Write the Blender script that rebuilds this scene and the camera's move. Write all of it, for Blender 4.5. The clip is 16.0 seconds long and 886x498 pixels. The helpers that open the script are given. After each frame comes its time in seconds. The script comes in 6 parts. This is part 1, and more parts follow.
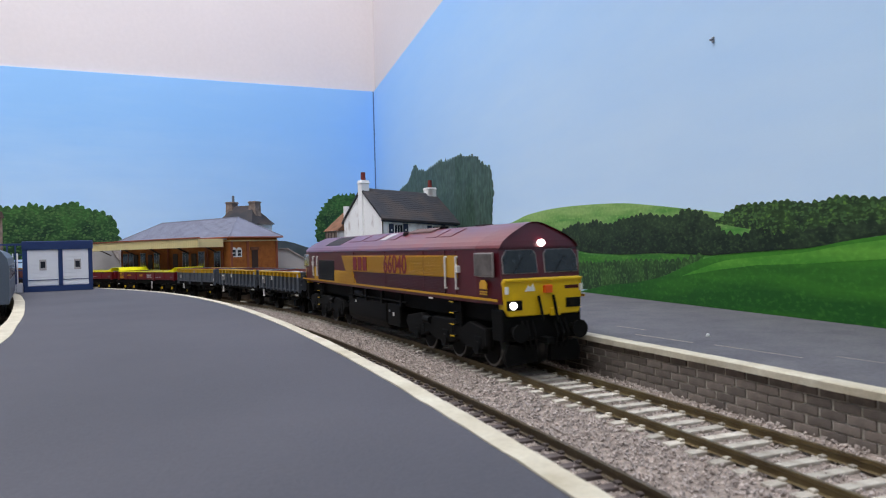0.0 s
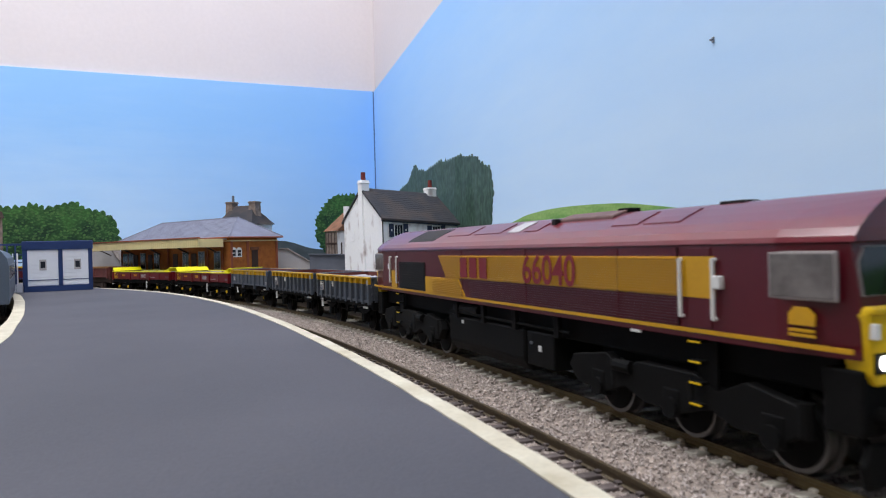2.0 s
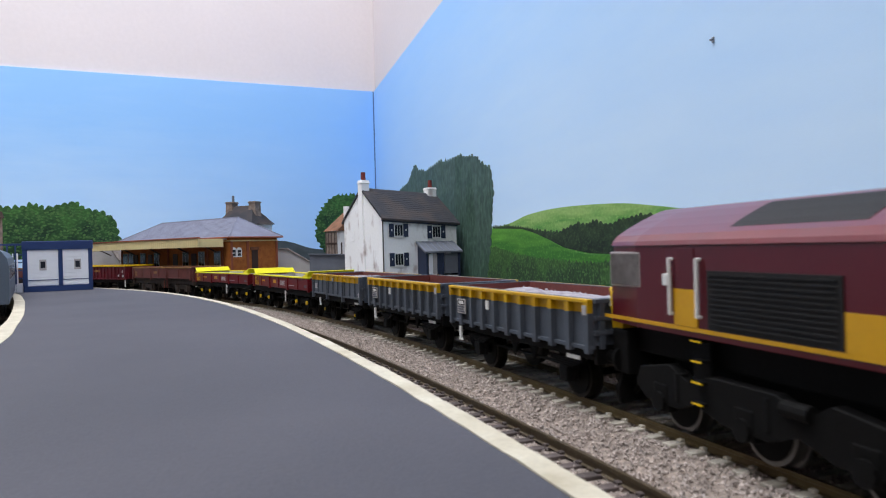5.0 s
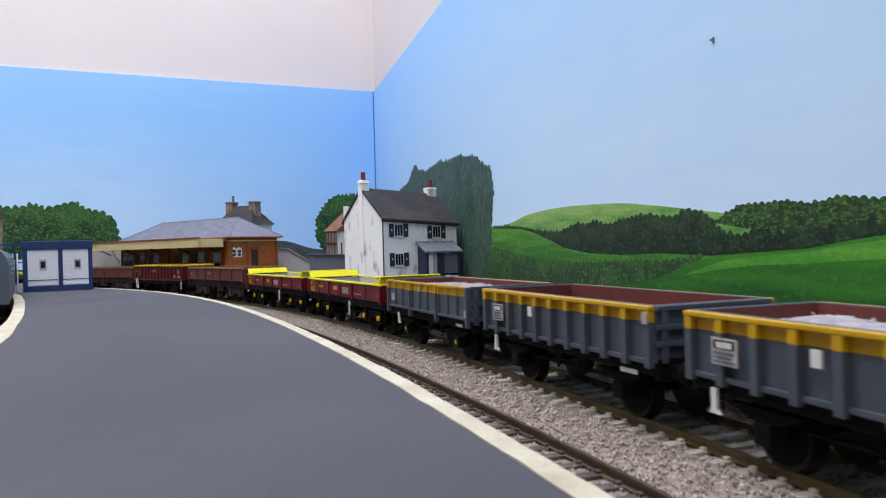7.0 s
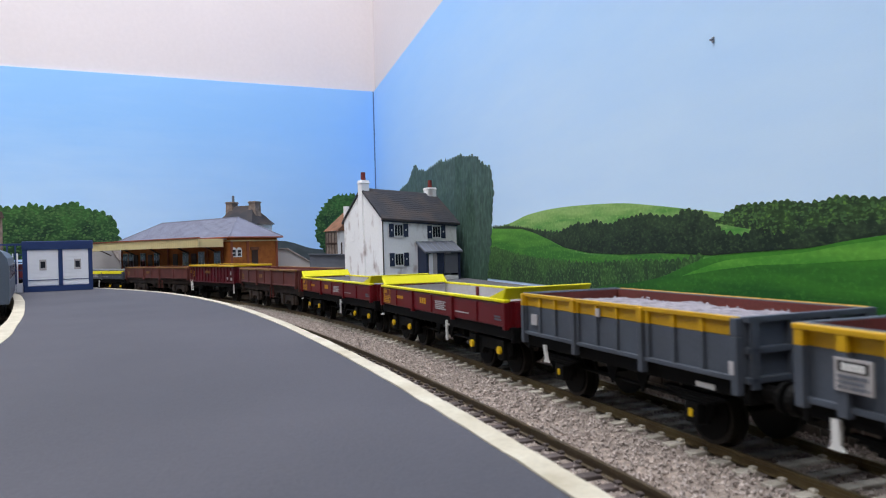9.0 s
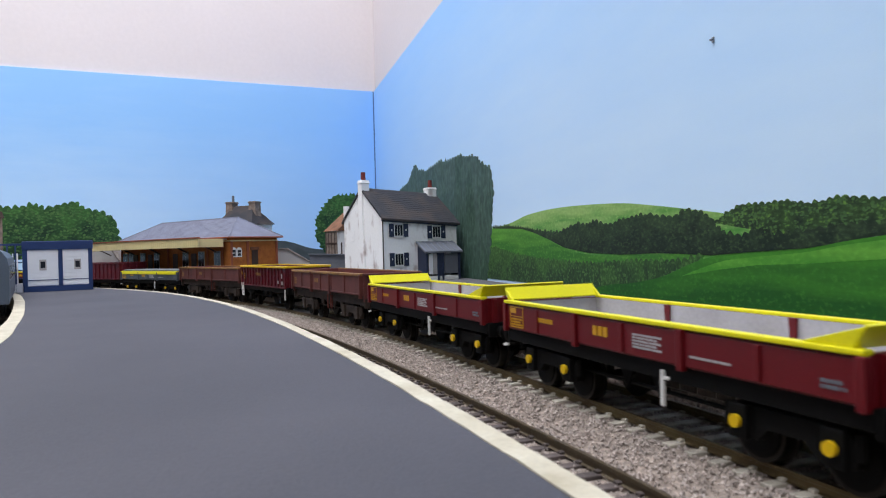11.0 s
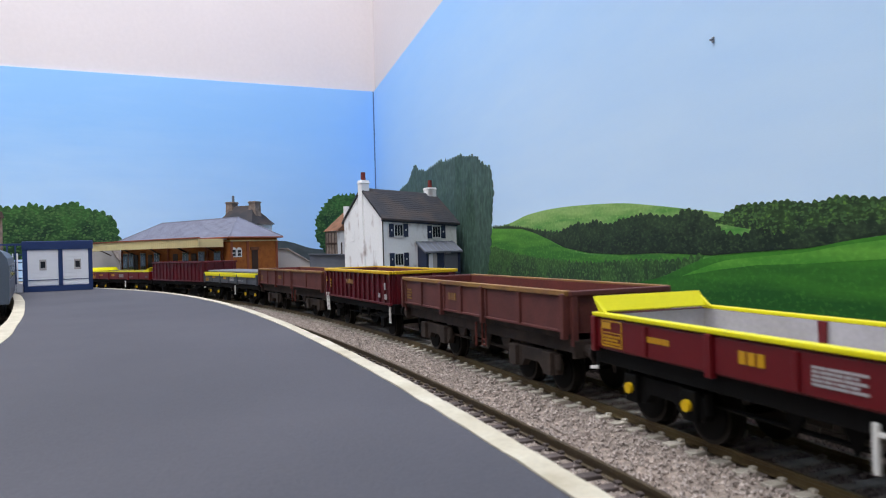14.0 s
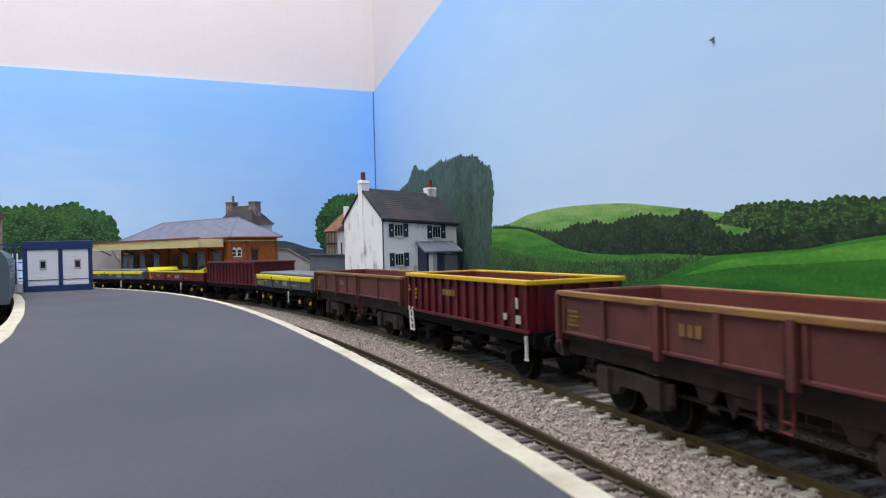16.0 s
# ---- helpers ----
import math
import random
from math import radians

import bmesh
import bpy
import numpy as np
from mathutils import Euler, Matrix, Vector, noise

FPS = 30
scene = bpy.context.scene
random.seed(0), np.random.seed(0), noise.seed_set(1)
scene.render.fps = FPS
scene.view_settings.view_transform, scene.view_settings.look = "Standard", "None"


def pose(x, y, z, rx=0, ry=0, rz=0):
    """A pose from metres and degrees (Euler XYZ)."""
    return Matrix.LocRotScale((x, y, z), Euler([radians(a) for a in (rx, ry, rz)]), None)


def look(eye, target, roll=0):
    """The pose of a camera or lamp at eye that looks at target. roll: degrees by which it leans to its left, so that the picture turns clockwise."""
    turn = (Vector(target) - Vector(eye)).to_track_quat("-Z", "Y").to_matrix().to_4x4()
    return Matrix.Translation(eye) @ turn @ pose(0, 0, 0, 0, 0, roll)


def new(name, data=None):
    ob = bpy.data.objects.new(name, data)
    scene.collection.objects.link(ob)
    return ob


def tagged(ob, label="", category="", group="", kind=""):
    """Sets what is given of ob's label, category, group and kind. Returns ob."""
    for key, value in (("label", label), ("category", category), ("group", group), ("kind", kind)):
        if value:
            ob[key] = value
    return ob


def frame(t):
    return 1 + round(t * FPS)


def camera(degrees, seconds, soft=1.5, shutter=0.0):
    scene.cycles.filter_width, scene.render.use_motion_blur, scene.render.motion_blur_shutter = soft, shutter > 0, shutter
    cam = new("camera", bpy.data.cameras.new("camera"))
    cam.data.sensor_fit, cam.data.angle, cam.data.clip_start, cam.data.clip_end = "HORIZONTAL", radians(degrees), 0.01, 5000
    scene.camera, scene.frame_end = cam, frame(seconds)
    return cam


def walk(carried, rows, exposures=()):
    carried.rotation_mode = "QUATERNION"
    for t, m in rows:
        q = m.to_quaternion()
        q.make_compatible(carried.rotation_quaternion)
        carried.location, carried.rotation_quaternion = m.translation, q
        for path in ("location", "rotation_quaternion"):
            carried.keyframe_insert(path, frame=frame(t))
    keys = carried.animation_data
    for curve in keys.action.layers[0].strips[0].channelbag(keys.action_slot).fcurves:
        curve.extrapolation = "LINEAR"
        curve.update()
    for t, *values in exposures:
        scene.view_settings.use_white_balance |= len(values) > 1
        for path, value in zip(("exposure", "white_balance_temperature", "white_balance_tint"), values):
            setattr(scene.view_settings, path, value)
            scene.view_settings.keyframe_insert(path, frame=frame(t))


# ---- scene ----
# ---- camera and its walk ----
MM = 0.001
CAM_H = 41.7
cam = camera(64.77, 16.0, soft=1.1, shutter=0.4)
cam.data.dof.use_dof, cam.data.dof.focus_distance, cam.data.dof.aperture_fstop = True, 0.5, 60.0
TILT = math.degrees(math.atan((437.7 - 441.0) / 1236.0))
EYE = pose(0, 0, CAM_H * MM, 90 + TILT, 0, 0) @ pose(0, 0, 0, 0, 0, -1.53)
walk(cam, [(0.0, EYE), (16.0, EYE)], exposures=[(0.0, -0.12), (1.0, -0.11), (1.5, 0.0), (16.0, 0.0)])

# ---- world and large lights ----
world = bpy.data.worlds.new("world")
scene.world = world
world.use_nodes = True
world.node_tree.nodes["Background"].inputs[0].default_value = (0.9, 0.92, 1.0, 1)
world.node_tree.nodes["Background"].inputs[1].default_value = 0.01


def area(name, at, target, w, h, power, colour):
    d = bpy.data.lights.new(name, "AREA")
    d.shape, d.size, d.size_y, d.energy, d.color = "RECTANGLE", w, h, power, colour
    ob = new(name, d)
    ob.matrix_world = look(at, target)
    return ob


# No lamp is in view: overhead light assumed, with a second added as fill.
area("unseen_ceiling_light", (-0.45, 0.42, 1.36), (-0.45, 0.42, 0.0), 0.7, 0.5, 19.5, (0.962, 0.997, 1.045))
area("unseen_ceiling_light", (-0.5, -0.75, 1.36), (-0.5, -0.75, 0.0), 0.7, 0.5, 11.0, (0.962, 0.997, 1.045))


# ---- materials ----
def srgb(r, g, b):
    return tuple((c / 255 / 12.92) if c / 255 <= 0.04045 else ((c / 255 + 0.055) / 1.055) ** 2.4 for c in (r, g, b)) + (1,)


def mat(name, colour, rough=0.6, metal=0.0, vary=0.12, size=6.0, fine=0.8, bump=0.15, tint=None, spec=0.4, streak=1.0, coat=0.0, amount=0.5):
    """A painted or raw surface: two scales of variation (size and fine in millimetres), a tint that comes through in patches, fine relief."""
    m = bpy.data.materials.new(name)
    m.use_nodes = True
    nt = m.node_tree
    b = nt.nodes["Principled BSDF"]
    tc = nt.nodes.new("ShaderNodeTexCoord")
    mp = nt.nodes.new("ShaderNodeMapping")
    mp.inputs["Scale"].default_value = (1, 1, streak)
    nt.links.new(tc.outputs["Object"], mp.inputs[0])
    n1, n2 = nt.nodes.new("ShaderNodeTexNoise"), nt.nodes.new("ShaderNodeTexNoise")
    for n, s, det in ((n1, size, 3), (n2, fine, 2)):
        n.inputs["Scale"].default_value = 1000.0 / s
        n.inputs["Detail"].default_value = det
        nt.links.new(mp.outputs[0], n.inputs["Vector"])
    mix = nt.nodes.new("ShaderNodeMix")
    mix.data_type = "RGBA"
    t = tint or tuple(c * (1 - 2.2 * vary) for c in colour[:3]) + (1,)
    mix.inputs[6].default_value, mix.inputs[7].default_value = colour, t
    rp = nt.nodes.new("ShaderNodeMapRange")
    rp.inputs[1].default_value, rp.inputs[2].default_value = 0.5 - 0.22 * amount * 2, 0.78
    nt.links.new(n1.outputs[0], rp.inputs[0])
    nt.links.new(rp.outputs[0], mix.inputs[0])
    hs = nt.nodes.new("ShaderNodeHueSaturation")
    nt.links.new(mix.outputs[2], hs.inputs["Color"])
    mr = nt.nodes.new("ShaderNodeMapRange")
    mr.inputs[1].default_value, mr.inputs[2].default_value = 0.25, 0.75
    mr.inputs[3].default_value, mr.inputs[4].default_value = 1 - vary, 1 + vary
    nt.links.new(n2.outputs[0], mr.inputs[0])
    nt.links.new(mr.outputs[0], hs.inputs["Value"])
    nt.links.new(hs.outputs[0], b.inputs["Base Color"])
    b.inputs["Roughness"].default_value, b.inputs["Metallic"].default_value = rough, metal
    b.inputs["Specular IOR Level"].default_value = spec
    b.inputs["Coat Weight"].default_value = coat
    if bump:
        bp = nt.nodes.new("ShaderNodeBump")
        bp.inputs["Strength"].default_value, bp.inputs["Distance"].default_value = bump, fine * 0.4 * MM
        nt.links.new(n2.outputs[0], bp.inputs["Height"])
        nt.links.new(bp.outputs[0], b.inputs["Normal"])
    return m


def piece_mat(name, a, c, rough=0.8, size=2.0, bump=0.4):
    """A material of separate pieces whose tone differs from piece to piece."""
    m = mat(name, a, rough, vary=0.2, size=size * 4, fine=size, bump=bump, tint=c)
    nt = m.node_tree
    b = nt.nodes["Principled BSDF"]
    src = b.inputs["Base Color"].links[0].from_socket
    oi = nt.nodes.new("ShaderNodeObjectInfo")
    geo = nt.nodes.new("ShaderNodeNewGeometry")
    add = nt.nodes.new("ShaderNodeMath")
    add.operation = "ADD"
    nt.links.new(oi.outputs["Random"], add.inputs[0])
    nt.links.new(geo.outputs["Random Per Island"], add.inputs[1])
    mr = nt.nodes.new("ShaderNodeMapRange")
    mr.inputs[1].default_value, mr.inputs[2].default_value = 0.0, 2.0
    mr.inputs[3].default_value, mr.inputs[4].default_value = 0.5, 1.45
    nt.links.new(add.outputs[0], mr.inputs[0])
    hs = nt.nodes.new("ShaderNodeHueSaturation")
    nt.links.new(src, hs.inputs["Color"])
    nt.links.new(mr.outputs[0], hs.inputs["Value"])
    nt.links.new(hs.outputs[0], b.inputs["Base Color"])
    return m


def sky_paint(name, low, high, deep, z0, z1, x1):
    """Sky brushed on a board: lighter towards the horizon, with faint horizontal brush strokes. Deeper towards the
    board's start: the corner's weaker light put in the colour.
    """
    m = bpy.data.materials.new(name)
    m.use_nodes = True
    nt = m.node_tree
    b = nt.nodes["Principled BSDF"]
    tc = nt.nodes.new("ShaderNodeTexCoord")
    sp = nt.nodes.new("ShaderNodeSeparateXYZ")
    nt.links.new(tc.outputs["Object"], sp.inputs[0])
    mp = nt.nodes.new("ShaderNodeMapping")
    mp.inputs["Scale"].default_value = (1, 1, 5)
    nt.links.new(tc.outputs["Object"], mp.inputs[0])
    n = nt.nodes.new("ShaderNodeTexNoise")
    n.inputs["Scale"].default_value, n.inputs["Detail"].default_value = 9.0, 5
    nt.links.new(mp.outputs[0], n.inputs["Vector"])
    zr = nt.nodes.new("ShaderNodeMapRange")
    zr.inputs[1].default_value, zr.inputs[2].default_value = z0 * MM, z1 * MM
    nt.links.new(sp.outputs[2], zr.inputs[0])
    wob = nt.nodes.new("ShaderNodeMath")
    wob.operation = "MULTIPLY_ADD"
    wob.inputs[1].default_value, wob.inputs[2].default_value = 0.5, -0.25
    nt.links.new(n.outputs[0], wob.inputs[0])
    su = nt.nodes.new("ShaderNodeMath")
    su.operation, su.use_clamp = "ADD", True
    nt.links.new(zr.outputs[0], su.inputs[0])
    nt.links.new(wob.outputs[0], su.inputs[1])
    m1, m2 = nt.nodes.new("ShaderNodeMix"), nt.nodes.new("ShaderNodeMix")
    m1.data_type = m2.data_type = "RGBA"
    m1.inputs[6].default_value, m1.inputs[7].default_value = low, high
    nt.links.new(su.outputs[0], m1.inputs[0])
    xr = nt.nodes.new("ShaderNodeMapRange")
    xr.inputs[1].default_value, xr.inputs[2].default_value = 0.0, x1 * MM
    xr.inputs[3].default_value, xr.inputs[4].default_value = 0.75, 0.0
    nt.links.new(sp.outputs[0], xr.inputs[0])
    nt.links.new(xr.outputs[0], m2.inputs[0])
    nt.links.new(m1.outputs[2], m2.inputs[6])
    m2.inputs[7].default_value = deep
    nt.links.new(m2.outputs[2], b.inputs["Base Color"])
    b.inputs["Roughness"].default_value = 0.75
    b.inputs["Specular IOR Level"].default_value = 0.2
    n2 = nt.nodes.new("ShaderNodeTexNoise")
    n2.inputs["Scale"].default_value = 500
    nt.links.new(mp.outputs[0], n2.inputs["Vector"])
    bp = nt.nodes.new("ShaderNodeBump")
    bp.inputs["Strength"].default_value, bp.inputs["Distance"].default_value = 0.05, 0.0006
    nt.links.new(n2.outputs[0], bp.inputs["Height"])
    nt.links.new(bp.outputs[0], b.inputs["Normal"])
    return m


def glow(name, colour, strength):
    m = bpy.data.materials.new(name)
    m.use_nodes = True
    b = m.node_tree.nodes["Principled BSDF"]
    b.inputs["Emission Color"].default_value, b.inputs["Emission Strength"].default_value = colour, strength
    return m


# Tone set to weaken the bounce from walls out of view.
LOW_BOUNCE_WALL = mat("low_bounce_paint", srgb(120, 112, 104), 0.85, vary=0.03, size=200, fine=6, bump=0.06)
WHITE_WALL = mat("white_wall_paint", srgb(222, 214, 216), 0.8, vary=0.02, size=150, fine=6, bump=0.06)
CEILING = mat("ceiling_paint", srgb(235, 232, 230), 0.9, vary=0.02, size=150, fine=6, bump=0.05)
# Two tones of one sky paint: the boards' unequal light put into colour.
SKY_L = sky_paint("sky_paint_shaded", srgb(196, 225, 253), srgb(148, 197, 248), srgb(142, 192, 246), 40, 250, 420)
SKY_R = sky_paint("sky_paint_lit", srgb(204, 230, 255), srgb(164, 208, 255), srgb(152, 201, 255), 50, 300, 650)
CARPET = mat("room_floor", srgb(120, 112, 104), 0.95, vary=0.2, size=30, fine=3, bump=0.5)
TARMAC = mat("platform_tarmac", srgb(77, 77, 85), 0.72, vary=0.1, size=60, fine=0.7, bump=0.35, tint=srgb(64, 65, 73), spec=0.3)
# Paler worn copy of the platform tarmac: the far side's stronger light in colour.
LIT_WORN_TARMAC = mat("lit_worn_tarmac", srgb(98, 97, 101), 0.8, vary=0.22, size=14, fine=0.8, bump=0.4, tint=srgb(80, 79, 86), spec=0.3)
COPING = mat("coping_paint", srgb(204, 198, 180), 0.7, vary=0.08, size=9, fine=1.0, bump=0.25, tint=srgb(172, 162, 140))
EARTH = mat("baseboard_ground", srgb(128, 122, 118), 0.9, vary=0.2, size=12, fine=1.2, bump=0.6, tint=srgb(98, 92, 90))
BALLAST = mat("ballast_bed", srgb(166, 152, 142), 0.9, vary=0.35, size=2.4, fine=0.7, bump=1.0, tint=srgb(98, 88, 82))
STONES = piece_mat("ballast_stone", srgb(194, 182, 175), srgb(132, 121, 116), 0.9, 0.6)
RAIL = mat("rail_steel", srgb(116, 102, 70), 0.42, metal=0.55, vary=0.15, size=8, fine=0.8, bump=0.1, tint=srgb(78, 62, 44))
RAIL_DARK = mat("rail_rust", srgb(88, 76, 58), 0.5, metal=0.4, vary=0.15, size=8, fine=0.8, bump=0.1)
CONCRETE = piece_mat("concrete_sleeper", srgb(190, 184, 172), srgb(150, 142, 130), 0.85, 0.8)
TIMBER = piece_mat("dark_sleeper", srgb(92, 82, 80), srgb(60, 52, 50), 0.85, 0.8)
STONE = piece_mat("platform_stone", srgb(128, 118, 110), srgb(92, 84, 80), 0.85, 0.8)
MORTAR = mat("mortar", srgb(190, 184, 174), 0.9, vary=0.15, size=4, fine=0.6, bump=0.3)
MAROON = mat("maroon_paint", srgb(84, 17, 29), 0.3, vary=0.04, size=20, fine=0.8, bump=0.03, spec=0.5)
ROOF_RED = mat("roof_maroon", srgb(110, 22, 34), 0.33, vary=0.06, size=14, fine=0.9, bump=0.03, tint=srgb(98, 30, 46), spec=0.6, coat=0.3)
GOLD = mat("gold_paint", srgb(202, 152, 20), 0.38, vary=0.04, size=20, fine=0.8, bump=0.03, spec=0.5)
WARN = mat("warning_yellow", srgb(222, 182, 18), 0.4, vary=0.05, size=14, fine=0.7, bump=0.03)
LETTER = mat("maroon_lettering", srgb(126, 28, 42), 0.4, vary=0.04, size=8, fine=0.6, bump=0.0)
SILENCER = mat("dusty_silencer", srgb(112, 84, 80), 0.6, vary=0.15, size=8, fine=0.8, bump=0.1, tint=srgb(84, 58, 58))
RUBBER = mat("window_rim", srgb(150, 142, 140), 0.5, vary=0.08, size=5, fine=0.6, bump=0.02)
BLACK = mat("underframe_black", srgb(9, 9, 9), 0.7, vary=0.25, size=7, fine=0.8, bump=0.15, tint=srgb(14, 13, 13), spec=0.15)
GRILLE = mat("grille_black", srgb(22, 21, 22), 0.7, vary=0.2, size=3, fine=0.5, bump=0.4)
TYRE = mat("wheel_tread", srgb(56, 53, 50), 0.4, metal=0.8, vary=0.1, size=5, fine=0.5, bump=0.05)
RIM = mat("polished_tyre", srgb(130, 130, 130), 0.3, metal=0.9, vary=0.08, size=5, fine=0.5, bump=0.03)
SCREEN = mat("windscreen_glass", srgb(44, 50, 50), 0.1, vary=0.25, size=9, fine=1.5, bump=0.0, spec=0.5, tint=srgb(14, 14, 16), amount=0.9)
WHITE = mat("white_paint", srgb(226, 226, 224), 0.45, vary=0.04, size=8, fine=0.6, bump=0.03)
LAMP_ON = glow("headlamp_glow", (1.0, 0.98, 0.92, 1), 14.0)
LAMP_OFF = mat("dark_lens", srgb(36, 30, 30), 0.15, vary=0.05, size=4, fine=0.6, bump=0.0)
ORANGE = mat("orange_socket", srgb(226, 92, 22), 0.45, vary=0.06, size=3, fine=0.5, bump=0.05)
GREY_WAG = mat("grey_wagon_paint", srgb(80, 87, 98), 0.45, vary=0.07, size=10, fine=0.7, bump=0.06, tint=srgb(72, 77, 86))
YEL_WAG = mat("yellow_wagon_paint", srgb(206, 162, 12), 0.45, vary=0.08, size=10, fine=0.7, bump=0.05, tint=srgb(188, 142, 16))
FLUO = mat("bright_yellow_paint", srgb(230, 222, 10), 0.42, vary=0.04, size=10, fine=0.7, bump=0.04)
RED_WAG = mat("red_wagon_paint", srgb(104, 14, 23), 0.4, vary=0.08, size=10, fine=0.7, bump=0.05, tint=srgb(100, 18, 26))
PALE_IN = mat("pale_wagon_inside", srgb(184, 182, 186), 0.6, vary=0.08, size=12, fine=0.9, bump=0.1, tint=srgb(164, 160, 162))
RUST_IN = mat("rusty_wagon_inside", srgb(110, 52, 46), 0.75, vary=0.14, size=9, fine=0.9, bump=0.2, tint=srgb(96, 48, 42))
BROWN_WAG = mat("weathered_brown_paint", srgb(104, 56, 52), 0.62, vary=0.1, size=9, fine=0.8, bump=0.12, tint=srgb(82, 44, 42))
BROWN_RIM = mat("weathered_gold_rim", srgb(152, 116, 58), 0.6, vary=0.14, size=8, fine=0.7, bump=0.1, tint=srgb(112, 74, 56))
BROWN_UND = mat("weathered_underframe", srgb(66, 54, 48), 0.75, vary=0.2, size=6, fine=0.8, bump=0.2, tint=srgb(32, 28, 27))
DEEP_WAG = mat("deep_maroon_paint", srgb(96, 20, 32), 0.42, vary=0.08, size=9, fine=0.7, bump=0.05, tint=srgb(72, 18, 26))
LOAD = piece_mat("white_ballast_load", srgb(190, 184, 192), srgb(140, 133, 142), 0.9, 0.7)
BLUE = mat("hut_blue_paint", srgb(36, 58, 106), 0.5, vary=0.07, size=12, fine=0.8, bump=0.05)
HUT_WHITE = mat("hut_white_board", srgb(232, 234, 240), 0.5, vary=0.03, size=12, fine=0.8, bump=0.05)
COACH = mat("blue_grey_coach", srgb(92, 104, 118), 0.4, vary=0.08, size=12, fine=0.8, bump=0.05)
BRICK = mat("orange_brick", srgb(172, 104, 44), 0.85, vary=0.14, size=5, fine=1.0, bump=0.2, tint=srgb(140, 78, 34))
BROWN_WALL = mat("shaded_brick", srgb(128, 80, 54), 0.85, vary=0.14, size=5, fine=1.0, bump=0.2, tint=srgb(92, 56, 40))
CREAM = mat("cream_canopy", srgb(222, 206, 152), 0.6, vary=0.05, size=10, fine=0.9, bump=0.06)
TERRA = mat("terracotta_trim", srgb(150, 82, 54), 0.7, vary=0.1, size=8, fine=0.8, bump=0.1)
SLATE = mat("blue_slate", srgb(124, 128, 146), 0.7, vary=0.07, size=12, fine=1.4, bump=0.25, tint=srgb(106, 108, 126))
DOOR_B = mat("dark_joinery", srgb(66, 48, 40), 0.6, vary=0.1, size=5, fine=0.7, bump=0.05)
LIME = mat("limewash", srgb(246, 246, 246), 0.85, vary=0.04, size=11, fine=1.2, bump=0.2, tint=srgb(178, 162, 158), streak=0.55, amount=-0.15)
CHIMNEY = mat("chimney_stone", srgb(148, 132, 120), 0.9, vary=0.2, size=5, fine=1.2, bump=0.4, tint=srgb(96, 84, 78))
DARK_ROOF = mat("dark_tile_roof", srgb(50, 51, 57), 0.85, vary=0.14, size=26, fine=1.3, bump=0.4, tint=srgb(80, 68, 62), amount=0.1)
BROWN_ROOF = mat("brown_tile_roof", srgb(142, 98, 70), 0.85, vary=0.14, size=10, fine=1.3, bump=0.4, tint=srgb(98, 70, 54))
JOINT = mat("joint_blue_paint", srgb(76, 106, 152), 0.7, vary=0.1, size=20, fine=1.0, bump=0.05)
SHUTTER = mat("navy_joinery", srgb(42, 52, 78), 0.6, vary=0.1, size=5, fine=0.7, bump=0.05)
# Opaque pane: light seen through the cab is put into its pale grey.
CAB_PANE = mat("cab_light_through", srgb(128, 122, 120), 0.12, vary=0.15, size=11, fine=1.5, bump=0.0, spec=0.5, tint=srgb(50, 46, 46), amount=0.8)
PANE = mat("dark_pane", srgb(38, 40, 48), 0.12, vary=0.08, size=6, fine=0.8, bump=0.0, spec=0.6)
POT = mat("clay_chimney_pot", srgb(116, 46, 40), 0.8, vary=0.1, size=4, fine=0.7, bump=0.1)
GREY_REND = mat("grey_render", srgb(176, 172, 172), 0.85, vary=0.06, size=14, fine=1.0, bump=0.15)
GREY_DARK = mat("grey_slate_roof", srgb(108, 112, 122), 0.8, vary=0.1, size=10, fine=1.0, bump=0.2)
STEEL = mat("bright_steel", srgb(150, 156, 166), 0.35, metal=0.8, vary=0.05, size=3, fine=0.4, bump=0.02)
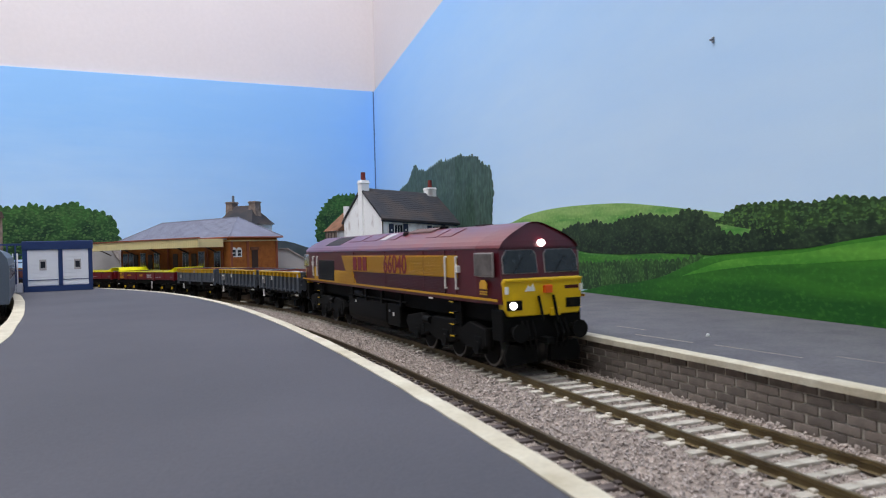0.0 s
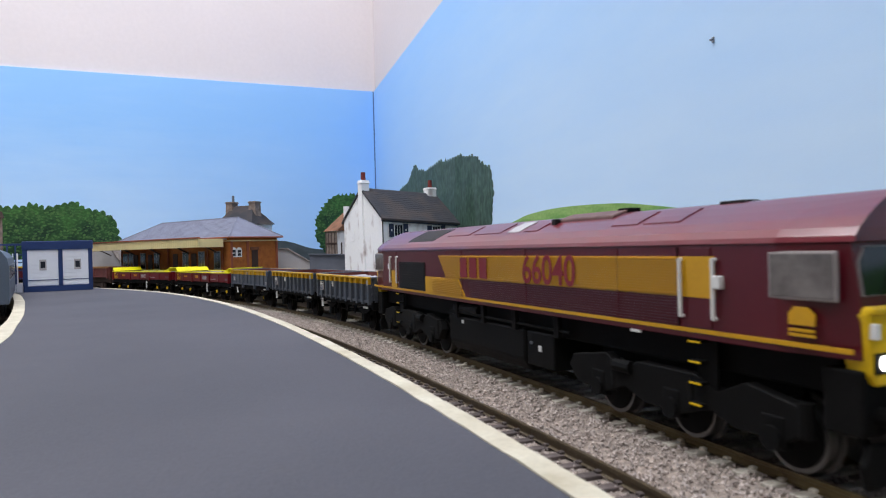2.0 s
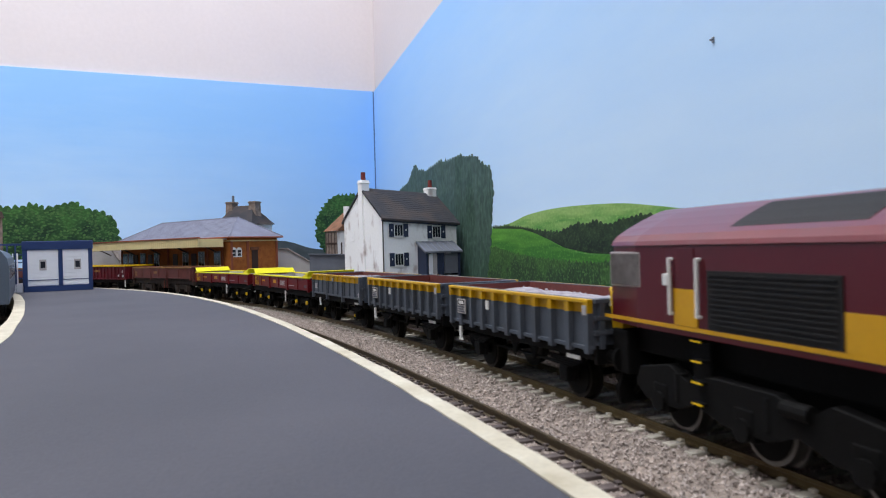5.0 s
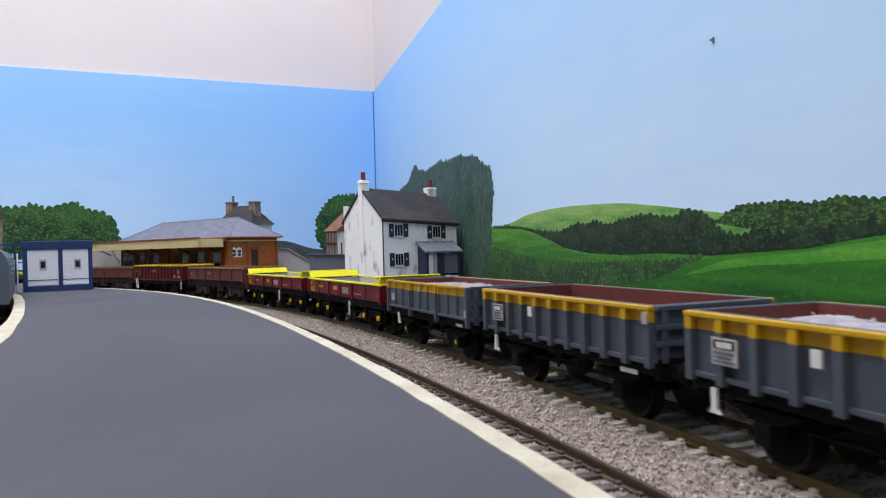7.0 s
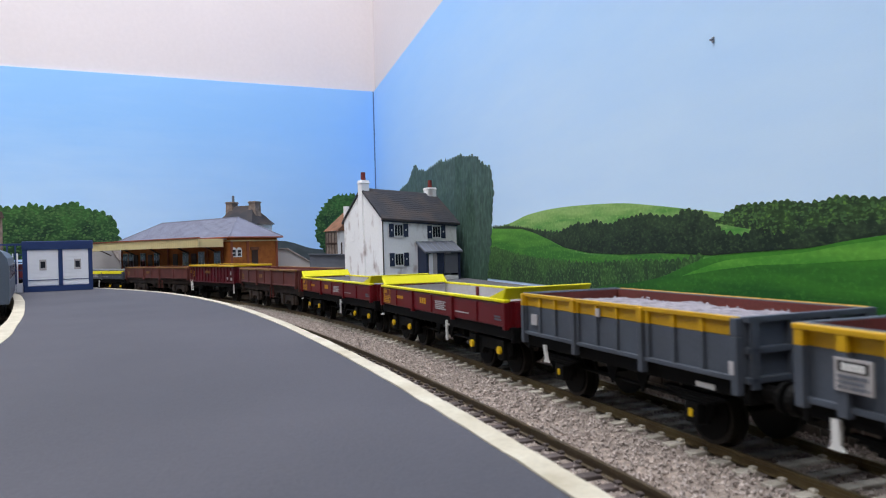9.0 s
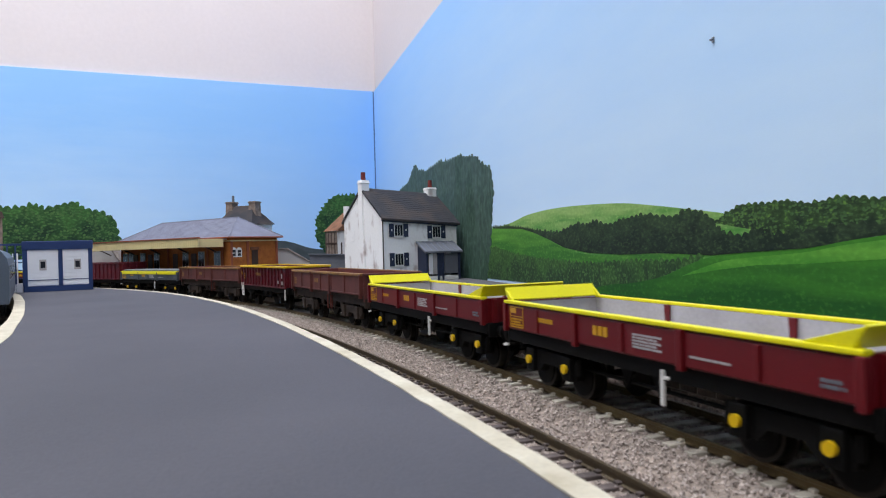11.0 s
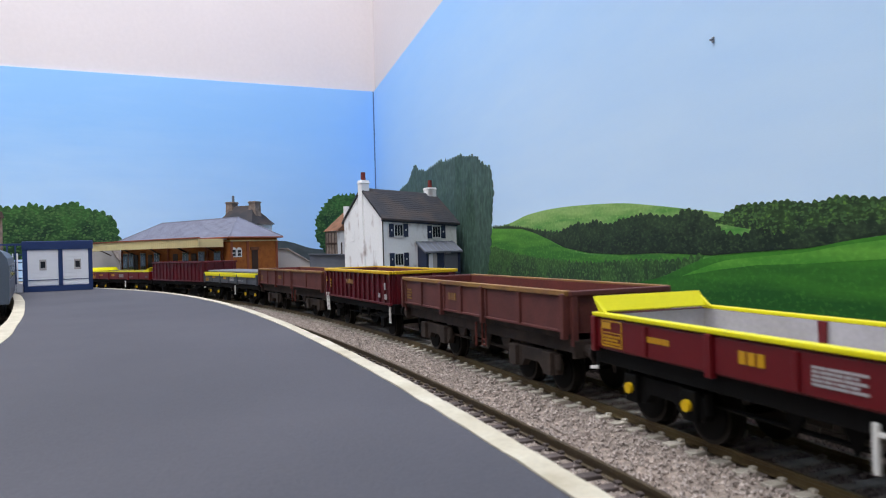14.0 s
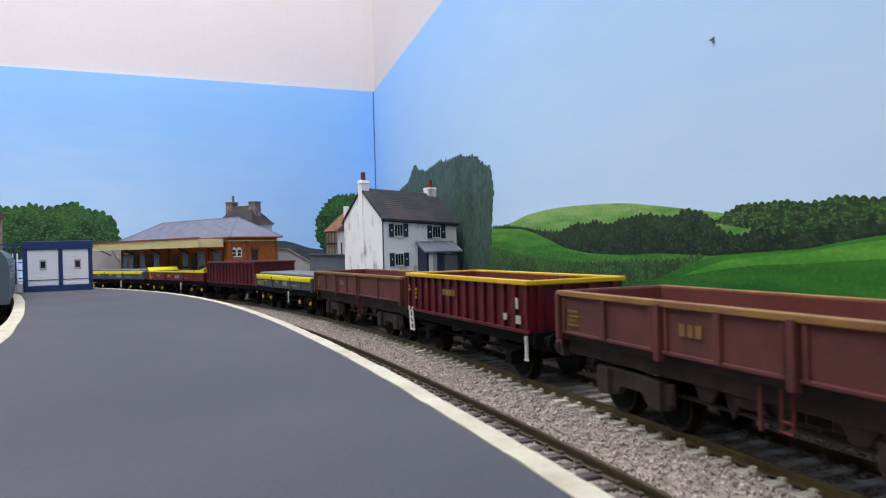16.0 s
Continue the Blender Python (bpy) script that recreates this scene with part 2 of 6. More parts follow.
def brush_paint(name, low, high, fleck, z0, z1, wob=0.35, wide=30.0, tall=6.0, fine=2.0, flecks=0.0, dark=0.25):
    """Brushed paint on a board: one tone low down and one high up, mixed by broad soft strokes (wide and tall in millimetres), with fine flecks of a third tone."""
    m = bpy.data.materials.new(name)
    m.use_nodes = True
    nt = m.node_tree
    b = nt.nodes["Principled BSDF"]
    tc = nt.nodes.new("ShaderNodeTexCoord")
    sp = nt.nodes.new("ShaderNodeSeparateXYZ")
    nt.links.new(tc.outputs["Object"], sp.inputs[0])

    def strokes(w, h, detail):
        mp = nt.nodes.new("ShaderNodeMapping")
        mp.inputs["Scale"].default_value = (1000.0 / w, 1000.0 / w, 1000.0 / h)
        nt.links.new(tc.outputs["Object"], mp.inputs[0])
        n = nt.nodes.new("ShaderNodeTexNoise")
        n.inputs["Scale"].default_value, n.inputs["Detail"].default_value = 1.0, detail
        nt.links.new(mp.outputs[0], n.inputs["Vector"])
        return n

    def spread(src, lo, hi, out_lo, out_hi):
        q = nt.nodes.new("ShaderNodeMapRange")
        for i, v in enumerate((lo, hi, out_lo, out_hi)):
            q.inputs[i + 1].default_value = v
        nt.links.new(src, q.inputs[0])
        return q.outputs[0]

    broad, small = strokes(wide, tall, 4), strokes(fine * (1.6 if wide > tall else 0.8), fine, 3)
    up = spread(sp.outputs[2], z0 * MM, z1 * MM, 0.0, 1.0)
    add = nt.nodes.new("ShaderNodeMath")
    add.operation, add.use_clamp = "ADD", True
    nt.links.new(up, add.inputs[0])
    nt.links.new(spread(broad.outputs[0], 0.3, 0.7, -wob, wob), add.inputs[1])
    m1, m2 = nt.nodes.new("ShaderNodeMix"), nt.nodes.new("ShaderNodeMix")
    m1.data_type = m2.data_type = "RGBA"
    m1.inputs[6].default_value, m1.inputs[7].default_value = low, high
    nt.links.new(add.outputs[0], m1.inputs[0])
    nt.links.new(m1.outputs[2], m2.inputs[6])
    m2.inputs[7].default_value = fleck
    nt.links.new(spread(small.outputs[0], 0.56, 0.72, 0.0, flecks), m2.inputs[0])
    hs = nt.nodes.new("ShaderNodeHueSaturation")
    nt.links.new(m2.outputs[2], hs.inputs["Color"])
    nt.links.new(spread(small.outputs[0], 0.3, 0.6, 1.0 - dark, 1.0 + 0.4 * dark), hs.inputs["Value"])
    nt.links.new(hs.outputs[0], b.inputs["Base Color"])
    b.inputs["Roughness"].default_value, b.inputs["Specular IOR Level"].default_value = 0.65, 0.25
    bp = nt.nodes.new("ShaderNodeBump")
    bp.inputs["Strength"].default_value, bp.inputs["Distance"].default_value = 0.15, 0.0004
    nt.links.new(small.outputs[0], bp.inputs["Height"])
    nt.links.new(bp.outputs[0], b.inputs["Normal"])
    return m


MEADOW = brush_paint("painted_meadow", srgb(54, 112, 40), srgb(92, 152, 56), srgb(110, 164, 70), 34, 58, 0.5, 50, 6, 1.6, 0.4, 0.12)
DARK_FIELD = brush_paint("painted_field_dark", srgb(30, 86, 28), srgb(66, 134, 38), srgb(80, 144, 48), 16, 46, 0.4, 70, 9, 1.6, 0.3, 0.1)
BAND = brush_paint("painted_field_light", srgb(66, 136, 42), srgb(96, 160, 56), srgb(112, 170, 70), 26, 44, 0.4, 60, 5, 1.6, 0.3, 0.1)
HILL = brush_paint("painted_hill", srgb(78, 140, 60), srgb(144, 180, 104), srgb(160, 190, 112), 44, 66, 0.5, 40, 5, 1.8, 0.5, 0.12)
HEDGE = brush_paint("painted_hedge", srgb(28, 44, 32), srgb(48, 68, 44), srgb(76, 100, 56), 36, 58, 0.6, 9, 8, 1.5, 0.5, 0.35)
WOOD_P = brush_paint("painted_wood", srgb(32, 50, 34), srgb(54, 82, 42), srgb(98, 138, 56), 42, 58, 0.6, 10, 7, 1.5, 0.8, 0.4)
BUSH = brush_paint("painted_bush", srgb(40, 66, 40), srgb(58, 94, 46), srgb(96, 138, 72), 14, 36, 0.8, 12, 16, 1.7, 0.5, 0.4)
TREE_L = brush_paint("painted_tree", srgb(26, 54, 36), srgb(56, 98, 48), srgb(92, 136, 70), 50, 130, 0.6, 24, 22, 2.6, 0.5, 0.35)
WILLOW = brush_paint("painted_willow", srgb(52, 78, 64), srgb(70, 92, 86), srgb(96, 120, 106), 20, 140, 0.8, 16, 80, 6.0, 0.4, 0.3)
DISTANT = mat("painted_far_hill", srgb(72, 82, 88), 0.7, vary=0.12, size=14, fine=2.0, bump=0.1, tint=srgb(52, 62, 62))


# ---- mesh helpers: all in millimetres ----
def part(name, bm, material, parent=None, label="", m=None):
    """Links a bmesh, drawn in millimetres, as one mesh object."""
    me = bpy.data.meshes.new(name)
    bmesh.ops.recalc_face_normals(bm, faces=bm.faces)
    bm.transform(Matrix.Scale(MM, 4))
    bm.to_mesh(me)
    bm.free()
    for mt in (material if isinstance(material, (list, tuple)) else (material,)):
        me.materials.append(mt)
    ob = new(name, me)
    if parent:
        ob.parent = parent
    if m is not None:
        ob.matrix_local = m
    if label:
        tagged(ob, label)
    return ob


def mmpose(x, y, z, rx=0, ry=0, rz=0):
    return pose(x * MM, y * MM, z * MM, rx, ry, rz)


def empty(name, m, label, category, group="", kind=""):
    ob = new(name)
    ob.empty_display_size = 0.01
    ob.matrix_world = m
    return tagged(ob, label, category, group, kind)


def box(x0, x1, y0, y1, z0, z1, bev=0.0, bm=None):
    (x0, x1), (y0, y1), (z0, z1) = sorted((x0, x1)), sorted((y0, y1)), sorted((z0, z1))
    own = bmesh.new()
    bmesh.ops.create_cube(own, size=1.0)
    for v in own.verts:
        v.co = Vector((x0 if v.co.x < 0 else x1, y0 if v.co.y < 0 else y1, z0 if v.co.z < 0 else z1))
    if bev:
        bmesh.ops.bevel(own, geom=own.edges[:], offset=bev, segments=2, affect="EDGES", profile=0.5)
    return join(bm, own)


def join(bm, own):
    if bm is None:
        return own
    me = bpy.data.meshes.new("tmp")
    own.to_mesh(me)
    own.free()
    bm.from_mesh(me)
    bpy.data.meshes.remove(me)
    return bm


def tube(a, c, r, seg=8, bm=None, r2=None):
    """A round bar from a to c."""
    own = bmesh.new()
    a, c = Vector(a), Vector(c)
    bmesh.ops.create_cone(own, cap_ends=True, segments=seg, radius1=r, radius2=r if r2 is None else r2, depth=(c - a).length)
    rot = Vector((0, 0, 1)).rotation_difference((c - a).normalized()).to_matrix().to_4x4()
    own.transform(Matrix.Translation((a + c) / 2) @ rot)
    return join(bm, own)


def extrude(poly, axis, d0, d1, bev=0.0, bm=None):
    """A closed outline swept along an axis: 'y' takes (x, z) points, 'x' takes (y, z), 'z' takes (x, y)."""
    own = bmesh.new()
    place = {"x": lambda p, d: (d, p[0], p[1]), "y": lambda p, d: (p[0], d, p[1]), "z": lambda p, d: (p[0], p[1], d)}[axis]
    a = [own.verts.new(place(p, d0)) for p in poly]
    c = [own.verts.new(place(p, d1)) for p in poly]
    own.faces.new(a)
    own.faces.new(c[::-1])
    for i in range(len(poly)):
        j = (i + 1) % len(poly)
        own.faces.new((a[i], a[j], c[j], c[i]))
    if bev:
        bmesh.ops.bevel(own, geom=own.edges[:], offset=bev, segments=1, affect="EDGES")
    return join(bm, own)


def smooth(ob):
    for f in ob.data.polygons:
        f.use_smooth = True
    return ob


# ---- the line of the tracks ----
KNOTS = [(-1800, 0.0), (-1190, 0.0), (-1150, -3.9), (-850, -3.9), (-790, -1.06), (-600, -1.06), (-400, -1.13), (-250, -0.677), (-100, -0.487), (50, -0.316), (300, -1.0), (420, -0.4), (600, 0.0), (1300, 0.0)]
STEP = 2.5
S0, S1 = -1800.0, 1300.0
_s = np.arange(S0, S1 + 1, STEP)
_k = np.interp(_s, [k[0] for k in KNOTS], [k[1] for k in KNOTS]) * 1e-3
_i0 = int(-S0 / STEP)
_th = np.concatenate([[0], np.cumsum((_k[1:] + _k[:-1]) / 2 * STEP)])
_th = _th - _th[_i0] - 1.16734
_x = np.concatenate([[0], np.cumsum((np.cos(_th[1:]) + np.cos(_th[:-1])) / 2 * STEP)])
_y = np.concatenate([[0], np.cumsum((np.sin(_th[1:]) + np.sin(_th[:-1])) / 2 * STEP)])
_x, _y = _x - _x[_i0] + 14.546, _y - _y[_i0] + 267.907


def on(s, lat=0.0):
    """The point s millimetres along the main line and lat to the far side of it, and the heading there."""
    x, y, a = (float(np.interp(s, _s, v)) for v in (_x, _y, _th))
    return x - math.sin(a) * lat, y + math.cos(a) * lat, a


def ribbon(section, s0, s1, step, closed=True):
    """A cross-section of (lat, z) points swept along the main line."""
    bm = bmesh.new()
    rows = []
    n = max(2, int((s1 - s0) / step) + 1)
    for i in range(n):
        s = s0 + (s1 - s0) * i / (n - 1)
        rows.append([bm.verts.new((*on(s, l)[:2], z)) for l, z in section])
    m = len(section)
    for r, q in zip(rows, rows[1:]):
        for j in range(m if closed else m - 1):
            bm.faces.new((r[j], r[(j + 1) % m], q[(j + 1) % m], q[j]))
    if closed:
        bm.faces.new(rows[0])
        bm.faces.new(rows[-1][::-1])
    return bm


# ---- the room ----
CORNER = (-109.5, 1200.0)
R_TURN = math.degrees(math.atan2(-0.9646, 0.2636))
L_TURN = math.degrees(math.atan2(-0.4071, -0.9134))
R_WALL = mmpose(CORNER[0], CORNER[1], 0, 0, 0, R_TURN)
L_WALL = mmpose(CORNER[0], CORNER[1], 0, 0, 0, L_TURN)
TOP = 311.0

w = part("wall_east", box(-20, 2600, 0, 60, -900, 1400), WHITE_WALL, m=R_WALL)
tagged(w, "white painted wall behind the painted sky board", "wall", kind="structure")
w = part("wall_north", box(0, 1760, -60, 0, -900, 1400), WHITE_WALL, m=L_WALL)
tagged(w, "white painted wall behind the painted sky board", "wall", kind="structure")
# Walls out of view, toned mid-dark to cut light bounced onto the train.
w = part("unseen_wall_south", box(-1760, 640, -1390, -1330, -900, 1400), LOW_BOUNCE_WALL)
tagged(w, "unseen room wall in a tone chosen to cut bounced light", "wall", kind="structure")
w = part("unseen_wall_west", box(-1770, -1710, -1330, 520, -900, 1400), LOW_BOUNCE_WALL)
tagged(w, "unseen room wall in a tone chosen to cut bounced light", "wall", kind="structure")
w = part("floor", box(-1760, 700, -1390, 1300, -960, -900), CARPET)
tagged(w, "worn grey brown carpet floor of the room", "floor", kind="structure")
w = part("ceiling", box(-1760, 700, -1390, 1300, 1400, 1450), CEILING)
tagged(w, "plain white painted ceiling", "ceiling", kind="structure")

# Assumed fittings for both lights; the one behind the camera is added fill.
for cx, cy in ((-450, 420), (-500, -750)):
    lamp = empty("ceiling_lamp", mmpose(cx, cy, 1400), "assumed ceiling lamp out of view, with a wide bright diffuser", "lamp", "ceiling lamps")
    part("housing", box(-380, 380, -270, 270, -14, 0, 2), WHITE, lamp)
    part("diffuser", box(-350, 350, -250, 250, -22, -14.5, 2), glow("diffuser_glow", (1, 0.97, 0.95, 1), 1.2), lamp)

bm = extrude([(-1705, 488), (-113, 1196), (560, -1300), (-1705, -1300)], "z", -22, -4.2)
g = tagged(part("ground", bm, EARTH), "gritty grey brown baseboard of the model railway", "ground", kind="structure")


# ---- the painted sky boards ----
def lobed(top, bottom, size, depth, seed):
    """An outline whose upper edge runs through the points of top in rounded lobes, like brushed foliage, and comes back along bottom."""
    rnd = random.Random(seed)
    out = []
    for (x0, z0), (x1, z1) in zip(top, top[1:]):
        n = max(1, round(math.hypot(x1 - x0, z1 - z0) / size))
        for i in range(n):
            d = depth * rnd.uniform(0.5, 1.5)
            for j in range(4):
                f = (i + j / 4) / n
                up = d * math.sin(math.pi * j / 4) - depth * 0.5
                lx, lz = -(z1 - z0), (x1 - x0)
                k = math.hypot(lx, lz)
                out.append((x0 + (x1 - x0) * f + lx / k * up, z0 + (z1 - z0) * f + lz / k * up + rnd.uniform(-0.15, 0.15) * depth))
    return out + [top[-1]] + list(bottom)


def rolling(top, bottom, n=6):
    """A smooth hill outline through the points of top."""
    out = []
    p = [top[0]] + list(top) + [top[-1]]
    for i in range(1, len(p) - 2):
        for j in range(n):
            t = j / n
            q = []
            for c in (0, 1):
                a, b, d, e = p[i - 1][c], p[i][c], p[i + 1][c], p[i + 2][c]
                q.append(0.5 * (2 * b + (d - a) * t + (2 * a - 5 * b + 4 * d - e) * t * t + (3 * b - a - 3 * d + e) * t ** 3))
            out.append(tuple(q))
    return out + [top[-1]] + list(bottom)


def painted(name, outline, layer, side, material, parent, label):
    """A flat painted shape on a board: side -1 for the east board, 1 for the north board."""
    y = side * (3.0 + 0.07 * layer)
    return part(name, extrude(outline, "y", side * 2.9, y), material, parent, label)


tagged(part("corner_joint", box(0.6, 3.8, -4.9, -0.1, -4, TOP), JOINT, m=R_WALL), "dark joint where the two sky boards meet", "joint", kind="structure")
DABS = {"leaf": mat("dab_light_green", srgb(76, 112, 56), 0.7, vary=0.3, size=8, fine=1.5, bump=0.1, tint=srgb(48, 80, 42)),
        "deep": mat("dab_dark_green", srgb(34, 56, 38), 0.7, vary=0.25, size=8, fine=1.5, bump=0.1),
        "frond": mat("dab_grey_green", srgb(80, 106, 92), 0.7, vary=0.2, size=12, fine=1.5, bump=0.1, tint=srgb(62, 88, 78))}


def inside(p, poly):
    hit = False
    for (x0, z0), (x1, z1) in zip(poly, poly[1:] + poly[:1]):
        if (z0 > p[1]) != (z1 > p[1]) and p[0] < (x1 - x0) * (p[1] - z0) / (z1 - z0) + x0:
            hit = not hit
    return hit


def dabs(outline, layer, side, n, rx, rz, tone, parent, seed, name="brush_dab", lim=None):
    """Loose brush dabs over a painted shape."""
    rnd = random.Random(seed)
    x0, x1 = min(p[0] for p in outline), max(p[0] for p in outline)
    z0, z1 = min(p[1] for p in outline), max(p[1] for p in outline)
    if lim:
        x1 = min(x1, lim)
    verts, faces = [], []
    y = side * (3.0 + 0.07 * layer + 0.03)
    tries = 0
    while len(faces) < n and tries < 30 * n:
        tries += 1
        p = (rnd.uniform(x0, x1), rnd.uniform(z0, z1))
        a, c = rx * rnd.uniform(0.5, 1.4), rz * rnd.uniform(0.5, 1.4)
        if not (inside((p[0] - a * 0.7, p[1] + c * 0.6), outline) and inside((p[0] + a * 0.7, p[1] + c * 0.6), outline) and inside((p[0], p[1] - c), outline)):
            continue
        b0 = len(verts)
        t0 = rnd.uniform(0, 6.3)
        for i in range(7):
            t = t0 + i * 2 * math.pi / 7
            k = rnd.uniform(0.65, 1.15)
            verts.append(((p[0] + a * k * math.cos(t)) * MM, (y + side * 0.02 * rnd.random()) * MM, (p[1] + c * k * math.sin(t)) * MM))
        faces.append(tuple(range(b0, b0 + 7)))
    me = bpy.data.meshes.new(name)
    me.from_pydata(verts, [], faces)
    me.materials.append(DABS[tone])
    ob = new(name, me)
    ob.parent = parent
    return tagged(ob, kind="stuff")


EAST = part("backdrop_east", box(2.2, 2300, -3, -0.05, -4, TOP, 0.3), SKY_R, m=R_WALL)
tagged(EAST, "hand-painted sky board with hills and hedges, its brighter light put in the pale blue", "backdrop", kind="structure")
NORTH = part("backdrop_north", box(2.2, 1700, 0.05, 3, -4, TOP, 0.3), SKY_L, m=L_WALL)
tagged(NORTH, "hand-painted sky board with trees, its dimmer light put in the deeper blue", "backdrop", kind="structure")

SHAPE = rolling([(592, 57), (640, 60), (679, 65), (725, 67), (774, 66.5), (824, 64.3), (860, 60.5), (888, 57), (917, 53), (948, 46), (1000, 40), (1300, 30)], [(1300, 20), (592, 20)])
painted("painted_hill", SHAPE, 1, -1, HILL, EAST, "pale green painted hill")
SHAPE = lobed([(906, 50), (913, 53), (924, 57), (940, 56.5), (951, 57), (965, 55), (979, 56.5), (995, 54.5), (1100, 54), (1300, 48)], [(1300, 34), (995, 42), (950, 43)], 4, 1.0, 3)
painted("painted_wood", SHAPE, 2, -1, WOOD_P, EAST, "dark green painted wood")
dabs(SHAPE, 2 + 0.0, -1, 220, 1.0, 0.6, "leaf", EAST, 32, lim=1010)
SHAPE = rolling([(560, 50), (600, 57.5), (640, 57), (667, 55), (700, 49), (738, 40), (780, 34.5), (840, 34.5), (900, 36)], [(880, 14), (560, 14)])
painted("painted_meadow", SHAPE, 3, -1, MEADOW, EAST, "green painted meadow")
SHAPE = lobed([(596, 58.5), (640, 58), (672, 55.5), (700, 52.5), (735, 50), (752, 53), (764, 55.5), (776, 53.5), (789, 56), (800, 53.5), (812, 53.5), (822, 55.5), (836, 56), (850, 57), (862, 55), (873, 54.5), (884, 57), (895, 56), (903, 53), (908, 48), (915, 44.5), (925, 43.5), (934, 46), (945, 43.5), (955, 44), (972, 46), (995, 46.5), (1100, 46), (1300, 40)],
      [(1300, 30), (1100, 40), (994, 41.5), (962, 37.5), (930, 36), (904, 34.5), (860, 35.5), (820, 34.5), (780, 35.5), (745, 39), (715, 46), (690, 51), (667, 54.5), (600, 57)], 5, 1.6, 5)
painted("painted_hedge", SHAPE, 4, -1, HEDGE, EAST, "dark painted hedgerow and trees")
dabs(SHAPE, 4 + 0.0, -1, 160, 1.1, 0.5, "deep", EAST, 36, lim=1010)
SHAPE = lobed([(560, 36), (600, 41), (640, 36), (690, 32), (739, 30), (780, 29), (820, 31), (850, 31.5), (880, 32), (897, 34.5)], [(885, 24), (804, 12), (560, 12)], 5, 1.6, 8)
painted("painted_bush", SHAPE, 5, -1, BUSH, EAST, "mottled green painted bushes")
dabs(SHAPE, 5 + 0.0, -1, 260, 1.0, 0.9, "leaf", EAST, 38, lim=1010)
SHAPE = rolling([(760, 9), (804, 16), (832, 18.5), (862, 23), (885, 29.5), (904, 33.7), (930, 35.5), (962, 37.3), (995, 41.5), (1100, 50), (1300, 58)], [(1300, 2), (760, 2)])
painted("painted_field", SHAPE, 6, -1, DARK_FIELD, EAST, "rich green painted field")
painted("painted_field_light", rolling([(880, 24), (910, 31.5), (935, 34), (962, 36), (995, 40), (1100, 48)], [(1100, 40), (995, 33.5), (962, 31.5), (935, 30.5), (910, 28)]), 7, -1, BAND, EAST, "lighter green painted field band")
SHAPE = lobed([(120, 60), (150, 122), (200, 124), (262, 132), (290, 147), (304, 150), (318, 141), (340, 138), (352, 134), (385, 136), (425, 139), (462, 134), (490, 136), (530, 131), (556, 127), (568, 119), (578, 116), (596, 111), (602, 92), (597, 70), (590, 40), (578, 10)], [(120, 10)], 9, 3.0, 11)
painted("painted_willow", SHAPE, 8, -1, WILLOW, EAST, "tall grey green painted willow")
dabs(SHAPE, 8 + 0.0, -1, 170, 1.1, 9, "frond", EAST, 42, lim=1010)
dabs(SHAPE, 8 + 0.3, -1, 120, 1.2, 8, "frond", EAST, 43, lim=1010)

painted("painted_far_hill", rolling([(30, 30), (61, 35), (90, 42), (120, 46), (150, 56), (175, 59), (215, 55), (260, 50)], [(260, 0), (30, 0)]), 1, 1, DISTANT, NORTH, "grey blue painted far hill")
SHAPE = lobed([(96, 40), (104, 48), (111, 66), (110, 92), (100, 112), (88, 126), (70, 134), (50, 136), (30, 134), (10, 120)], [(10, 30), (90, 30)], 8, 3.5, 21)
painted("painted_tree", SHAPE, 2, 1, TREE_L, NORTH, "green painted broadleaf tree")
dabs(SHAPE, 2 + 0.0, 1, 200, 1.7, 1.4, "leaf", NORTH, 44, lim=620)
SHAPE = lobed([(404, 60), (406, 84), (411, 98), (430, 108), (448, 112), (462, 122), (480, 118), (500, 112), (514, 118), (540, 113), (560, 116), (600, 118), (700, 116), (900, 118)], [(900, 40), (404, 40)], 10, 4.0, 23)
painted("painted_wood", SHAPE, 2, 1, TREE_L, NORTH, "green painted row of trees")
dabs(SHAPE, 2 + 0.0, 1, 420, 2.0, 1.6, "leaf", NORTH, 46, lim=620)

hook = empty("wall_hook", R_WALL @ mmpose(909, -3.0, 134) @ Matrix.Scale(0.6, 4), "small bright steel hook in the sky board", "hook")
part("plate", box(-1.4, 1.4, -0.8, 0, -2, 2, 0.2), STEEL, hook)
part("peg", tube((0, -0.5, 0.6), (0, -3.0, -0.6), 0.8, 8), STEEL, hook)


# ---- tracks, ballast and platforms ----
bal = part("ballast_bed", ribbon([(-64, -4.3), (-62, -2.9), (21, -2.9), (23, -4.3)], -900, 900, 10), BALLAST)
tagged(bal, "grey granite ballast bed under both tracks", "ballast", kind="structure")

RAIL_SECTION = [(-0.45, 0.0), (0.45, 0.0), (0.45, -0.7), (0.2, -0.85), (0.2, -1.9), (0.75, -2.15), (-0.75, -2.15), (-0.2, -1.9), (-0.2, -0.85), (-0.45, -0.7)]


